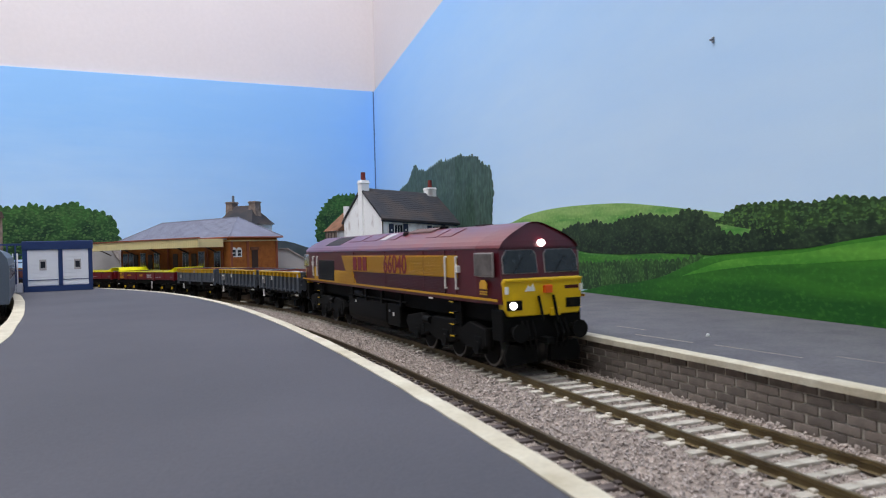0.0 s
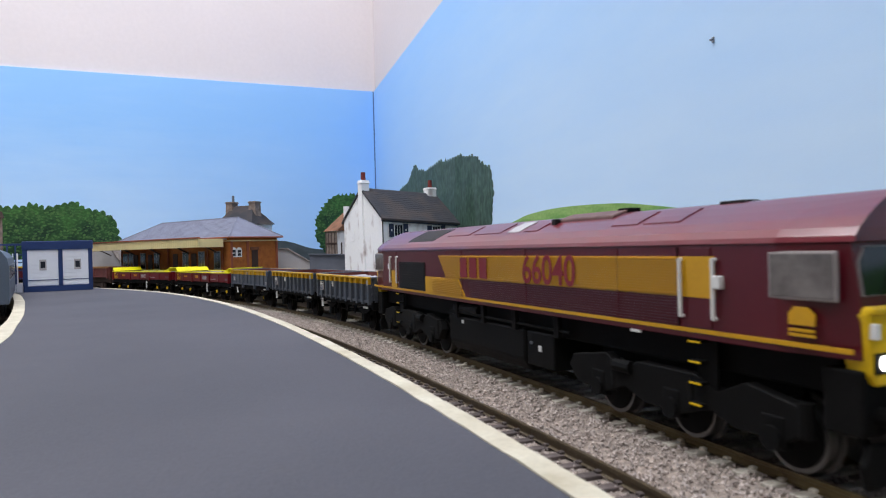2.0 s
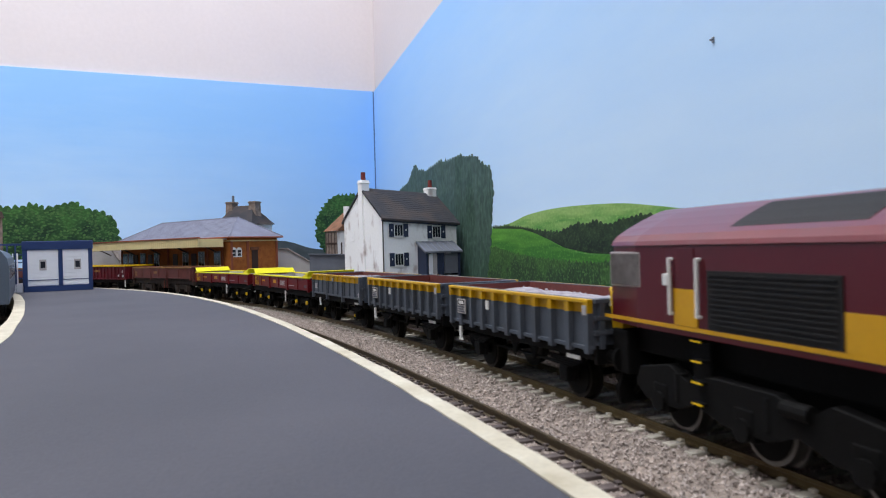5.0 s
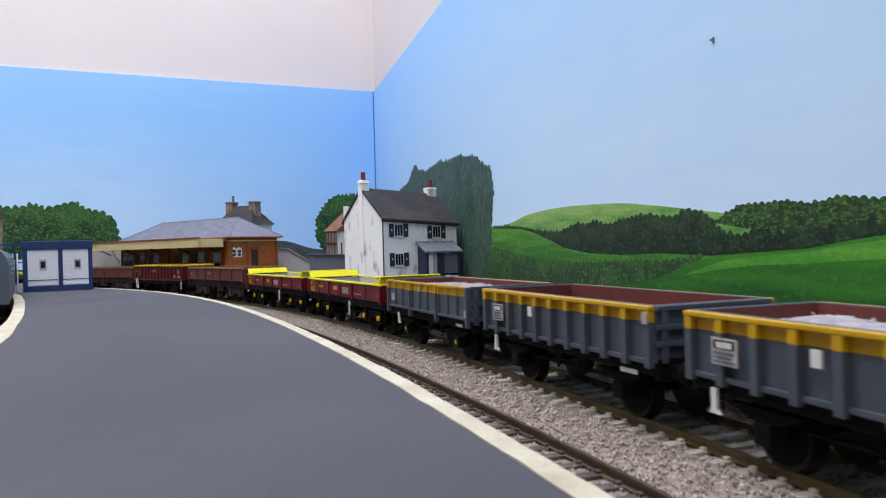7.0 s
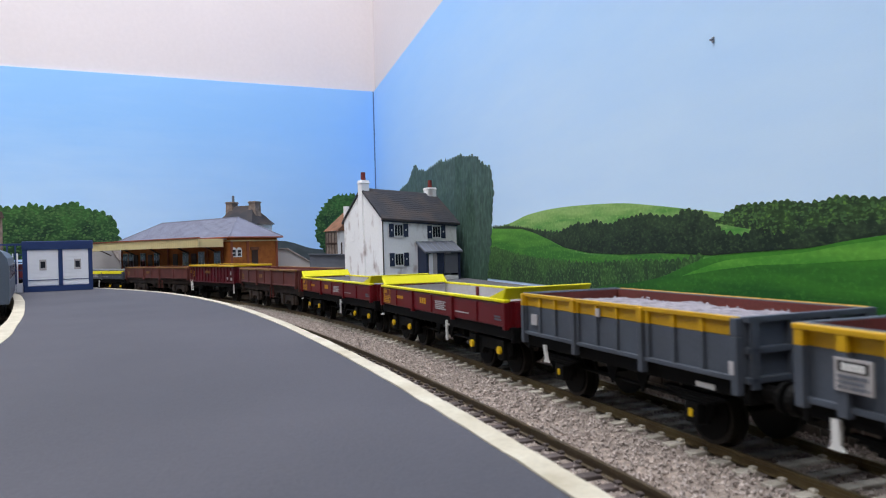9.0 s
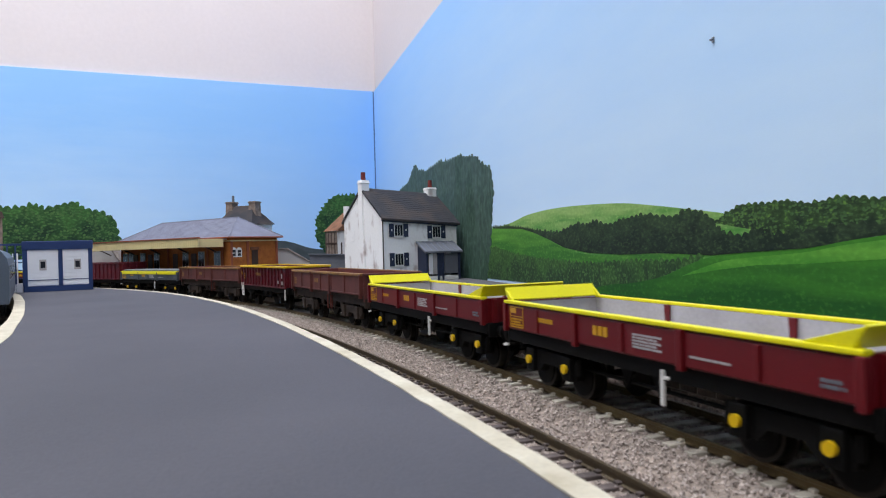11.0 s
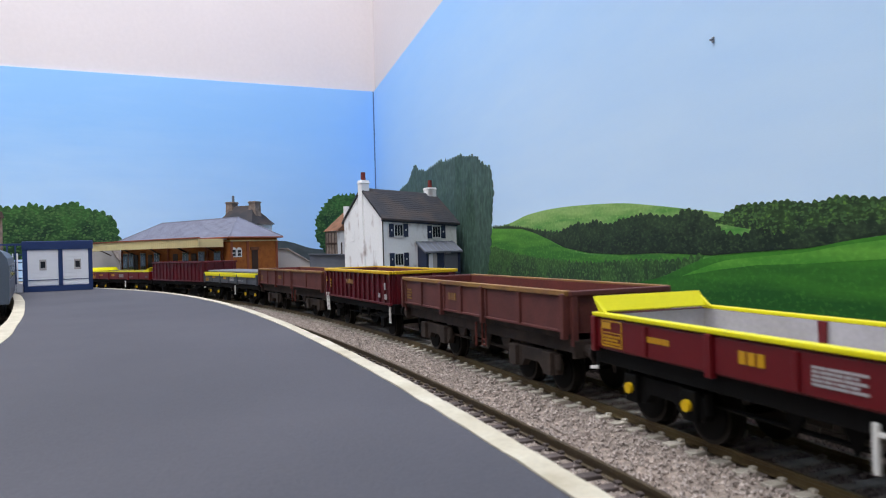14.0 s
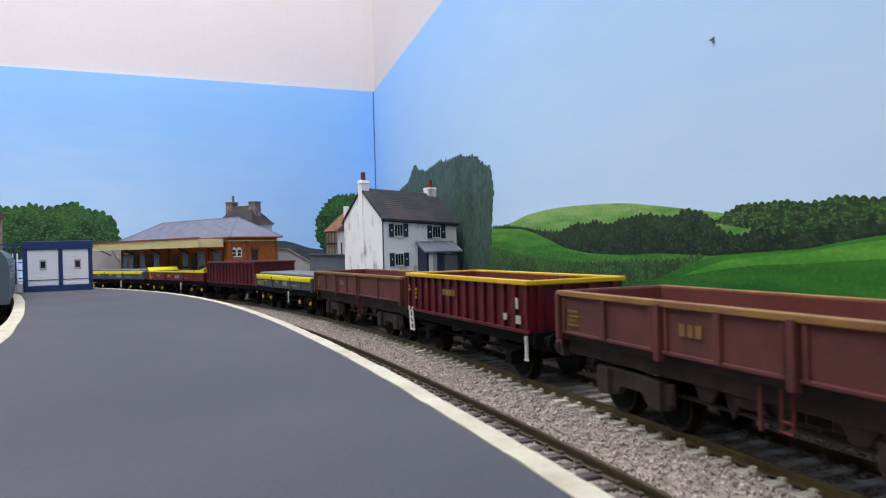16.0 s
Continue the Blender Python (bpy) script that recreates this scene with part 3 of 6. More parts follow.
def track(name, lat, s0, s1, rail_mat, sleeper_mat, label, pitch, visible):
    t = tagged(new(name), label, "railway track", kind="structure")
    for side in (-8.7, 8.7):
        part("rail", ribbon([(lat + side + l, z) for l, z in RAIL_SECTION], s0, s1, 5), rail_mat, t)
    block = box(-1.35, 1.35, -13.4, 13.4, -3.4, -2.15, 0.25)
    chair = [box(-0.7, 0.7, y - 1.25, y + 1.25, -2.2, -1.6, 0.15, None) for y in (-8.7, 8.7)]
    for c in chair:
        join(block, c)
    first = part("sleeper", block, sleeper_mat, t)
    n = int((visible[1] - visible[0]) / pitch)
    rnd = random.Random(len(name))
    for i in range(n):
        s = visible[0] + i * pitch
        x, y, a = on(s, lat)
        ob = first if i == 0 else new("sleeper", first.data)
        ob.parent = t
        ob.matrix_local = mmpose(x, y, rnd.uniform(-0.1, 0.1), 0, 0, math.degrees(a) + rnd.uniform(-1, 1))
    return t


MAIN = track("main_track", 0.0, -1790, 1290, RAIL, CONCRETE, "curved running line with rust brown rails and pale sleepers", 6.9, (-700, 420))
LOOP = track("loop_track", -45.2, -900, 420, RAIL_DARK, TIMBER, "curved line with dark rails and dark sleepers along the platform", 6.9, (-600, 400))

# loose ballast stones
rnd = random.Random(4)
verts, faces = [], []
OCT = [(1, 0, 0), (-1, 0, 0), (0, 1, 0), (0, -1, 0), (0, 0, 1), (0, 0, -1)]
OF = [(0, 2, 4), (2, 1, 4), (1, 3, 4), (3, 0, 4), (2, 0, 5), (1, 2, 5), (3, 1, 5), (0, 3, 5)]
for i in range(52000):
    s = 330 - 700 * rnd.random() ** 1.5
    lat = rnd.uniform(-61, 21.5)
    r = rnd.uniform(0.28, 0.62)
    x, y, a = on(s, lat)
    z = -2.75 + rnd.uniform(-0.1, 0.45)
    for d in (0.0, -45.2):
        if abs(lat - d) < 12.0 and rnd.random() < 0.72:
            z -= 0.4
    b0 = len(verts)
    e = Euler((rnd.uniform(0, 6), rnd.uniform(0, 6), rnd.uniform(0, 6))).to_matrix()
    for o in OCT:
        v = e @ Vector((o[0] * r * rnd.uniform(0.7, 1.2), o[1] * r * rnd.uniform(0.7, 1.2), o[2] * r * rnd.uniform(0.6, 1.0)))
        verts.append(((x + v.x) * MM, (y + v.y) * MM, (z + v.z) * MM))
    faces += [tuple(b0 + k for k in f) for f in OF]
me = bpy.data.meshes.new("ballast_stones")
me.from_pydata(verts, [], faces)
me.materials.append(STONES)
tagged(new("ballast_stones", me), "loose grey and pinkish granite ballast chippings", "ballast", kind="stuff")

PLAT = 10.0

def far_platform():
    """The outer platform: a sheet from the track's edge to the foot of the boards."""
    bm = bmesh.new()
    rows = []
    for i in range(188):
        s = -920 + i * 10
        x, y, a = on(s, 25.4)
        ex, ey = 0.9646, 0.2636
        dist = ((CORNER[0] - x) * ex + (CORNER[1] - y) * ey) - 3.6
        nx, ny = -math.sin(a), math.cos(a)
        k = dist / (nx * ex + ny * ey)
        ln = ((CORNER[0] - x) * -0.4071 + (CORNER[1] - y) * 0.9134) - 4.0
        q = nx * -0.4071 + ny * 0.9134
        if q > 0.05:
            k = min(k, ln / q)
        k = max(2.0, k)
        rows.append([bm.verts.new((x, y, PLAT)), bm.verts.new((x + nx * k, y + ny * k, PLAT)), bm.verts.new((x + nx * k, y + ny * k, -4.1)), bm.verts.new((x, y, -4.1))])
    for r, q in zip(rows, rows[1:]):
        for j in range(4):
            bm.faces.new((r[j], r[(j + 1) % 4], q[(j + 1) % 4], q[j]))
    return bm


tagged(part("platform_far", far_platform(), LIT_WORN_TARMAC), "worn grey tarmac platform, its stronger light put in the tone, between running line and sky board", "platform", kind="structure")
tagged(part("coping_far", ribbon([(21.2, 8.2), (21.2, 9.9), (21.6, 10.15), (25.4, 10.15), (25.4, 8.2)], -920, 760, 8), COPING), "cream painted coping along the far platform", "coping", kind="structure")
WALL_FAR = part("platform_wall", ribbon([(22.9, -4.1), (22.9, 8.2), (25.3, 8.2), (25.3, -4.1)], -920, 760, 8), MORTAR)
tagged(WALL_FAR, "dark grey stone block platform wall with pale joints", "wall", kind="structure")


def near_edge(lat):
    return [on(s, lat)[:2] for s in range(-700, 381, 10)]


LEFT = [(-60, -60), (-62, 40), (-112, 140), (-150, 225), (-176.6, 283), (-201, 328), (-231, 383), (-268, 446), (-324, 538), (-385, 628), (-470, 720)]
right = near_edge(-64.8)
inner = rolling(LEFT, [], 5)
bm = extrude([p for p in right] + [p for p in inner] + [(-545, 790), (-548, 905)], "z", -4.1, PLAT)
bmesh.ops.triangulate(bm, faces=[f for f in bm.faces if len(f.verts) > 4])
tagged(part("platform_near", bm, TARMAC), "smooth dark grey tarmac island platform", "platform", kind="structure")
tagged(part("coping_near", ribbon([(-64.8, -4.1), (-64.8, 10.25), (-60.6, 10.25), (-60.2, 10.0), (-60.2, 8.0), (-61.4, 7.8), (-61.4, -4.1)], -700, 380, 5), COPING), "cream painted coping along the island platform", "coping", kind="structure")


def strip(line, width, z0, z1):
    """A kerb that follows a line of points, on its left."""
    bm = bmesh.new()
    rows = []
    for i, p in enumerate(line):
        a, c = line[max(0, i - 1)], line[min(len(line) - 1, i + 1)]
        t = Vector((c[0] - a[0], c[1] - a[1])).normalized()
        q = (p[0] - t.y * width, p[1] + t.x * width)
        rows.append([bm.verts.new((*p, z0)), bm.verts.new((*p, z1)), bm.verts.new((*q, z1)), bm.verts.new((*q, z0))])
    for r, q in zip(rows, rows[1:]):
        for j in range(4):
            bm.faces.new((r[j], r[(j + 1) % 4], q[(j + 1) % 4], q[j]))
    bm.faces.new(rows[0])
    bm.faces.new(rows[-1][::-1])
    return bm


tagged(part("coping_side", strip(inner, 6.5, -4.1, 10.3), COPING), "chipped cream painted coping along the side track", "coping", kind="structure")

# wear: the coping edges wander a little, and the outer platform has worn pale marks
for ob in scene.objects:
    if ob.name.split(".")[0] in ("coping_near", "coping_far", "coping_side"):
        for v in ob.data.vertices:
            d = noise.noise_vector(v.co * 90.0) * 0.35 + noise.noise_vector(v.co * 420.0) * 0.15
            v.co += Vector((d.x, d.y, 0.25 * d.z)) * MM
PALE = mat("worn_pale_mark", srgb(168, 158, 148), 0.85, vary=0.2, size=3, fine=0.6, bump=0.2)
for s, lat, ln, wd in ((58, 37, 26, 0.7), (92, 41, 30, 0.5), (30, 46, 16, 0.5), (120, 52, 22, 0.4)):
    x, y, a = on(s, lat)
    tagged(part("worn_mark", box(-ln / 2, ln / 2, -wd / 2, wd / 2, PLAT - 0.02, PLAT + 0.05), PALE, m=mmpose(x, y, 0, 0, 0, math.degrees(a) + 4)), "pale worn scratch on the outer platform", "mark")
x, y, a = on(62, 52)
tagged(smooth(part("white_pebble", tube((0, 0, PLAT), (0, 0, PLAT + 0.9), 0.8, 10, None, 0.4), WHITE, m=mmpose(x, y, 0))), "small white pebble lying on the outer platform", "pebble")


# ---- the train ----
def wheelset(parent, x, r, kind="wheelset", tread=TYRE):
    """Two flanged wheels on an axle, centred on the axle."""
    ws = part(kind, tube((0, -11, 0), (0, 11, 0), 1.0, 8), BLACK, parent)
    for y in (-8.6, 8.6):
        k = 1 if y > 0 else -1
        wb = tube((0, y - 1.2, 0), (0, y + 1.2, 0), r, 28)
        tube((0, y - k * 1.2, 0), (0, y - k * 1.9, 0), r + 0.9, 28, wb)
        part("tyre", wb, tread, ws)
        face = tube((0, y + k * 1.15, 0), (0, y + k * 1.5, 0), r - 0.9, 24)
        tube((0, y + k * 1.4, 0), (0, y + k * 2.3, 0), 1.6, 14, face, 1.1)
        part("wheel_centre", face, BLACK, ws)
    ws.matrix_local = mmpose(x, 0, r)
    ws["radius"] = r
    return ws


def words(text, size, material, parent, m, name="number", label=""):
    cu = bpy.data.curves.new(name, "FONT")
    cu.body, cu.size, cu.extrude, cu.align_x = text, size * MM, 0.05 * MM, "LEFT"
    cu.offset = 0.012 * size * MM
    cu.materials.append(material)
    ob = new(name, cu)
    ob.parent = parent
    ob.matrix_local = m
    if label:
        tagged(ob, label)
    return ob


def emblem(parent, x, y, z, w, h, material, facing, n=3, name="emblem"):
    """Company lettering as plain upright blocks."""
    bm = None
    for i in range(n):
        x0 = x + i * w / n
        bm = box(x0, x0 + w / n * 0.72, y - 0.12, y + 0.12, z, z + h, 0, bm)
    return part(name, bm, material, parent)


def buffers(parent, x, z, material):
    k = 1 if x > 0 else -1
    for y in (-11.4, 11.4):
        bm = tube((x, y, z), (x + k * 4.2, y, z), 1.7, 12)
        tube((x + k * 4.0, y, z), (x + k * 5.4, y, z), 2.7, 18, bm, 3.0)
        part("buffer", bm, material, parent)


def locomotive():
    t = empty("diesel_locomotive", Matrix(), "maroon and gold diesel locomotive with yellow front on the running line", "locomotive")
    L = 124.0
    half = [(17.0, 22.6), (17.0, 26), (17.0, 30.5), (17.0, 36), (17.0, 40.6)]
    arc = [(16.6, 41.7), (15.2, 43.1), (12.4, 44.8), (9.0, 46.5), (5.6, 48.0), (3.2, 48.9), (1.2, 49.3)]

    def crown(y):
        return float(np.interp(abs(y), [q[0] for q in arc[::-1]], [q[1] for q in arc[::-1]]))


    def front(z):
        return L + 1.9 if z < 31 else L + 1.9 - (z - 31) * 0.14 if z < 43.5 else L + 0.15 - (z - 43.5) * 0.35

    side = [(-y, z) for y, z in half] + [(-y, z) for y, z in arc] + [(y, z) for y, z in arc[::-1]] + [(y, z) for y, z in half[::-1]]

    def loft(outline, inset=0.0, grow=0.0, ends=True):
        bm = bmesh.new()
        a = [bm.verts.new((-front(z) + inset, y, z)) for y, z in outline]
        c = [bm.verts.new((front(z) - inset, y, z)) for y, z in outline]
        # cab ends taper slightly
        a2 = [bm.verts.new((-L + 12, y + math.copysign(grow, y), z)) for y, z in outline]
        c2 = [bm.verts.new((L - 12, y + math.copysign(grow, y), z)) for y, z in outline]
        for v in a + c:
            v.co.y *= 0.895
        n = len(outline)
        for p, q in ((a, a2), (a2, c2), (c2, c)):
            for i in range(n):
                j = (i + 1) % n
                bm.faces.new((p[i], p[j], q[j], q[i]))
        m = n // 2
        for end in (a, c) if ends else ():
            for i in range(m - 1):
                bm.faces.new((end[i], end[i + 1], end[n - 2 - i], end[n - 1 - i]))
        return bm

    part("body", loft(side), MAROON, t)
    up = [(-17.15, 40.9)] + [(-y * 1.012, z + 0.12) for y, z in arc] + [(y * 1.012, z + 0.12) for y, z in arc[::-1]] + [(17.15, 40.9)]
    part("roof", loft(up, -0.9, 0.1, False), ROOF_RED, t, "glossy maroon curved roof")
    # roof equipment
    part("silencer", extrude([(-6.4, crown(6.4) - 0.2), (-6.2, crown(6.2) + 1.0), (-1.5, 50.2), (1.5, 50.2), (6.2, crown(6.2) + 1.0), (6.4, crown(6.4) - 0.2)], "x", 26, 52, 0.25), SILENCER, t, "dusty grey brown silencer cover")
    part("exhaust", box(48, 52.6, -2.0, 2.0, 49.0, 50.6, 0.3), BLACK, t)
    part("roof_vent", box(84, 91, -2.2, 2.2, 48.8, 49.9, 0.3), GRILLE, t)
    # Solid black block: the shade in the gap by the silencer put into colour.
    part("gap_shade_block", box(24.8, 27.0, -8.0, -3.0, 46.6, 48.9, 0.2), GRILLE, t)
    for x0, x1, mt in ((3, 11, PALE_IN), (14, 22, ROOF_RED), (58, 68, ROOF_RED), (70, 82, ROOF_RED), (-46, -26, ROOF_RED), (-22, -2, ROOF_RED)):
        part("roof_panel", extrude([(-11.2, crown(11.2) - 0.2), (-11.3, crown(11.3) + 0.5), (-8.6, crown(8.6) + 0.5), (-4.6, crown(4.6) + 0.5), (-4.4, crown(4.4) - 0.2)], "x", x0, x1, 0.1), mt, t)
    for k in (-1, 1):
        edge = [(k * y, crown(y) + 0.35) for y in (14.0, 12.4, 9.0, 5.6, 4.4)]
        part("roof_grille", extrude([(k * 14.0, crown(14) - 0.3)] + edge + [(k * 4.4, crown(4.4) - 0.3)], "x", -84, -54, 0.05), GRILLE, t, "black radiator grille let into the roof")
    for k in (-1, 1):
        y0, y1 = k * 16.95, k * 17.22
        part("gold_band", extrude([(-41.5, 38.6), (-34.2, 30.6), (98, 30.6), (98, 38.6)], "y", y0, y1), GOLD, t, "ribbed gold band")
        for i in range(13):
            z = 31.1 + i * 0.58
            part("band_rib", box(-33.4 - (z - 30.6) * 0.9, 88, y1 - 0.05 * k, y1 + 0.36 * k, z, z + 0.26), GOLD, t)
        part("gold_flash", extrude([(-55.5, 24.4), (-55.5, 30.5), (-22.9, 30.5), (-17.6, 24.4)], "y", y0, y1), GOLD, t)
        for i in range(8):
            z = 25.3 + i * 0.62
            part("band_rib", box(-48, -23.2 + (30.5 - z) * 0.85, y1 - 0.05 * k, y1 + 0.36 * k, z, z + 0.26), GOLD, t)
        for i in range(9):
            z = 24.9 + i * 0.62
            part("side_rib", box(-14.5, 88, y1 - 0.4 * k, y1 + 0.1 * k, z, z + 0.26), MAROON, t)
        part("gold_line", box(-126, 126, y0 * 0.999, y1, 23.7, 24.5), GOLD, t)
        part("side_grille", box(-87, -55.8, y0, y1 + 0.1 * k, 24.7, 35.9, 0.05), GRILLE, t, "black air intake grille")
        for i in range(11):
            z = 25.5 + i * 0.95
            part("grille_slat", box(-86, -56.8, y1 + 0.05 * k, y1 + 0.35 * k, z, z + 0.3), GRILLE, t)
        for x in (-20, 25, 68, 88):
            part("panel_joint", box(x - 0.12, x + 0.12, y1 - 0.1 * k, y1 + 0.12 * k, 24.6, 40.4), BLACK if x == 88 else MAROON, t)
        emblem(t, -20.2, y1 + 0.4 * k, 31.3, 23, 6.6, LETTER, k)
        rot = (90, 0, 0) if k < 0 else (90, 0, 180)
        words("66040", 11.1, LETTER, t, mmpose(23.8 if k < 0 else 57, y1 + 0.46 * k, 31.1, *rot), "number", "maroon running number")
        for e in (-1, 1):
            for x in (89.3, 98.2):
                bm = tube((e * x, k * 17.9, 26.6), (e * x, k * 17.9, 38.2), 0.42, 8)
                tube((e * x, k * 17.9, 26.8), (e * x, k * 16.9, 26.8), 0.35, 6, bm)
                tube((e * x, k * 17.9, 38.0), (e * x, k * 16.9, 38.0), 0.35, 6, bm)
                part("handrail", bm, WHITE, t, "white handrail")
            xa, xb = sorted((e * 91, e * 97))
            part("cab_door", box(xa, xb, y0, y1 + 0.02 * k, 24.8, 40.2, 0.05), MAROON, t)
            xa, xb = sorted((e * 90.2, e * 97.8))
            part("door_panel", box(xa, xb, y0, y1 + 0.06 * k, 30.6 if e > 0 else 24.6, 38.6 if e > 0 else 32), GOLD, t)
            xa, xb = sorted((e * 110.2, e * 123.4))
            part("side_window_frame", box(xa, xb, k * 16.3, k * 17.06, 31.4, 39.5, 0.3), RUBBER, t)
            xa, xb = sorted((e * 110.65, e * 122.95))
            part("side_window", box(xa, xb, k * 16.3, k * 17.14, 31.8, 39.15, 0.2), CAB_PANE, t, "cab side window, opaque grey for the light seen through it")
            part("mirror", box(min(e * 98.6, e * 100.2), max(e * 98.6, e * 100.2), k * 16.9, k * 18.3, 32.5, 35, 0.2), WHITE, t)
            for i, z in enumerate((21.6, 17.6, 13.4, 9.2)):
                st = part("step", box(min(e * 90.0, e * 93.2), max(e * 90.0, e * 93.2), k * 14, k * 16.6, z, z + 0.5, 0.1), BLACK, t)
                part("step_edge", box(min(e * 90.0, e * 93.2), max(e * 90.0, e * 93.2), k * 16.6, k * 16.9, z, z + 0.32), WARN, st, "yellow step edge")
            part("step_plate", box(min(e * 90, e * 95.4), max(e * 90, e * 95.4), k * 14, k * 14.6, 8.5, 22, 0.1), BLACK, t)
        part("badge", extrude([(114.4, 27.4), (119.4, 27.4), (119.6, 29.2), (118, 30.4), (115.6, 30.4), (114.4, 29.2)], "y", y0, y1), GOLD, t, "gold emblem plate")
        for z in (25.5, 26.3):
            part("emblem_bar", box(114.4, 119.4, y0, y1, z, z + 0.5), GOLD, t)
    for e in (-1, 1):
        # yellow nose: a shallow box with chamfered edges
        xf = e * 126.0
        nose = extrude([(-13.6, 18.6), (-14.7, 20.6), (-15.3, 30.0), (-14.8, 30.9), (14.8, 30.9), (15.3, 30.0), (14.7, 20.6), (13.6, 18.6)], "x", min(xf - e * 3.4, xf + e * 1.2), max(xf - e * 3.4, xf + e * 1.2), 0.35)
        part("cab_front", nose, WARN, t, "warning yellow cab front")
        rim = box(min(xf + e * 0.8, xf + e * 1.8), max(xf + e * 0.8, xf + e * 1.8), -15.0, 15.0, 29.7, 30.7, 0.3)
        part("front_lip", rim, WARN, t)
        for y in (-8.0, 8.0):
            xw0, xw1 = (e * 127.0, e * 124.2)
            pts = [(-6.3, 32.6), (6.3, 32.6), (6.3, 37.6), (4.6, 40.0), (-5.2, 40.0), (-6.3, 38.6)]
            if y < 0:
                pts = [(-a, z) for a, z in pts][::-1]
            for nm, sc, off, mt in (("windscreen_frame", 1.055, 0.25, RUBBER), ("windscreen", 1.0, 0.42, SCREEN)):
                bm = bmesh.new()
                lo = []
                for d in (0.0, off):
                    lo.append([bm.verts.new((e * (front(36.3 + (z - 36.3) * sc) + d - 0.05), y + a * sc, 36.3 + (z - 36.3) * sc)) for a, z in pts])
                bm.faces.new(lo[0])
                bm.faces.new(lo[1][::-1])
                for i in range(len(pts)):
                    j = (i + 1) % len(pts)
                    bm.faces.new((lo[0][i], lo[0][j], lo[1][j], lo[1][i]))
                part(nm, bm, mt, t, "tinted windscreen" if nm == "windscreen" else "")
            part("wiper", tube((e * (front(33) + 0.6), y - 3, 32.5), (e * (front(38) + 0.6), y + 1.5, 38), 0.09, 5), BLACK, t)
        on_ = e > 0
        part("top_headlight", tube((e * 121.6, 0.9, 42.3), (e * 125.3, 0.9, 42.3), 1.1, 24), LAMP_ON if on_ else LAMP_OFF, t, "lit headlight" if on_ else "")
        for y in (-11.4, 11.4):
            lc = part("lamp_housing", box(min(xf + e, xf + e * 1.5), max(xf + e, xf + e * 1.5), y - 2.9, y + 2.9, 20.6, 23.8, 0.2), BLACK, t)
            lit = on_ and y < 0
            part("headlight", tube((xf + e * 1.2, y - 0.6, 22.2), (xf + e * 1.8, y - 0.6, 22.2), 1.2, 18), LAMP_ON if lit else LAMP_OFF, lc, "lit headlight" if lit else "")
            part("lamp_bracket", box(min(xf + e, xf + e * 2.2), max(xf + e, xf + e * 2.2), y - 0.5 - (3 if y < 0 else -3), y + 0.5 - (3 if y < 0 else -3), 26, 28.4, 0.1), WHITE, t)
        part("front_emblem", extrude([(-7.4, 26.6), (-3.6, 26.6), (-3.8, 27.6), (-4.4, 29.2), (-5.2, 27.9), (-6.2, 28.6)], "x", min(xf + e, xf + e * 1.5), max(xf + e, xf + e * 1.5)), WHITE, t)
        part("jumper_socket", box(min(xf + e, xf + e * 2.6), max(xf + e, xf + e * 2.6), -0.4, 2.6, 25.8, 28.4, 0.3), ORANGE, t, "orange jumper socket")
        part("number_bar", box(min(xf + e, xf + e * 1.35), max(xf + e, xf + e * 1.35), 8.2, 13.6, 26.9, 28.0), MAROON, t)
        part("front_hose", tube((xf + e * 1.6, -2.4, 25), (xf + e * 3.0, -1.6, 17), 0.5, 6, tube((xf + e * 1.6, 3.4, 25), (xf + e * 3.0, 4.0, 16), 0.5, 6)), BLACK, t)
        part("valve_cover", box(min(xf + e, xf + e * 2), max(xf + e, xf + e * 2), 2.0, 6.0, 18.2, 20.8, 0.3), WARN, t)
        part("buffer_beam", box(min(e * 119, e * 126), max(e * 119, e * 126), -15.4, 15.4, 10.5, 21, 0.5), BLACK, t)
        for k in (-1, 1):
            blade = extrude([(k * 2.2, 3.2), (k * 14.2, 2.4), (k * 15.0, 6.2), (k * 13.6, 9.6), (k * 2.6, 8.6)], "x", min(e * 124.6, e * 126.2), max(e * 124.6, e * 126.2), 0.3)
            part("snow_plough", blade, BLACK, t)
            part("plough_stay", tube((e * 118, k * 9, 13), (e * 125, k * 10, 5), 0.8, 6), BLACK, t)
            for q in (4.2, 6.4, 8.4):
                hose = tube((e * 126, k * q, 17), (e * 128.4, k * (q + 0.3), 12.4), 0.45, 6)
                tube((e * 128.4, k * (q + 0.3), 12.4), (e * 127.6, k * (q - 0.5), 7.8), 0.45, 6, hose)
                part("air_hose", hose, BLACK, t)
        buffers(t, e * 125.6, 13.6, BLACK)
        part("coupling", box(min(e * 125, e * 130.5), max(e * 125, e * 130.5), -1.6, 1.6, 9.5, 11.5, 0.3), BLACK, t)
        # bogie
        for k in (-1, 1):
            out = [(e * 44, 10.5), (e * 46, 13.5), (e * 60, 15.5), (e * 66, 12.2), (e * 72, 15.0), (e * 90, 15.0), (e * 96, 12.2), (e * 103, 15.5), (e * 114, 13.5), (e * 116, 9.5), (e * 112, 6.6), (e * 100, 6.4), (e * 94, 9), (e * 86, 6.2), (e * 74, 6.2), (e * 67, 9), (e * 60, 6.2), (e * 48, 6.4)]
            part("bogie_frame", extrude(out, "y", min(k * 12.6, k * 15.4), max(k * 12.6, k * 15.4), 0.25), BLACK, t)
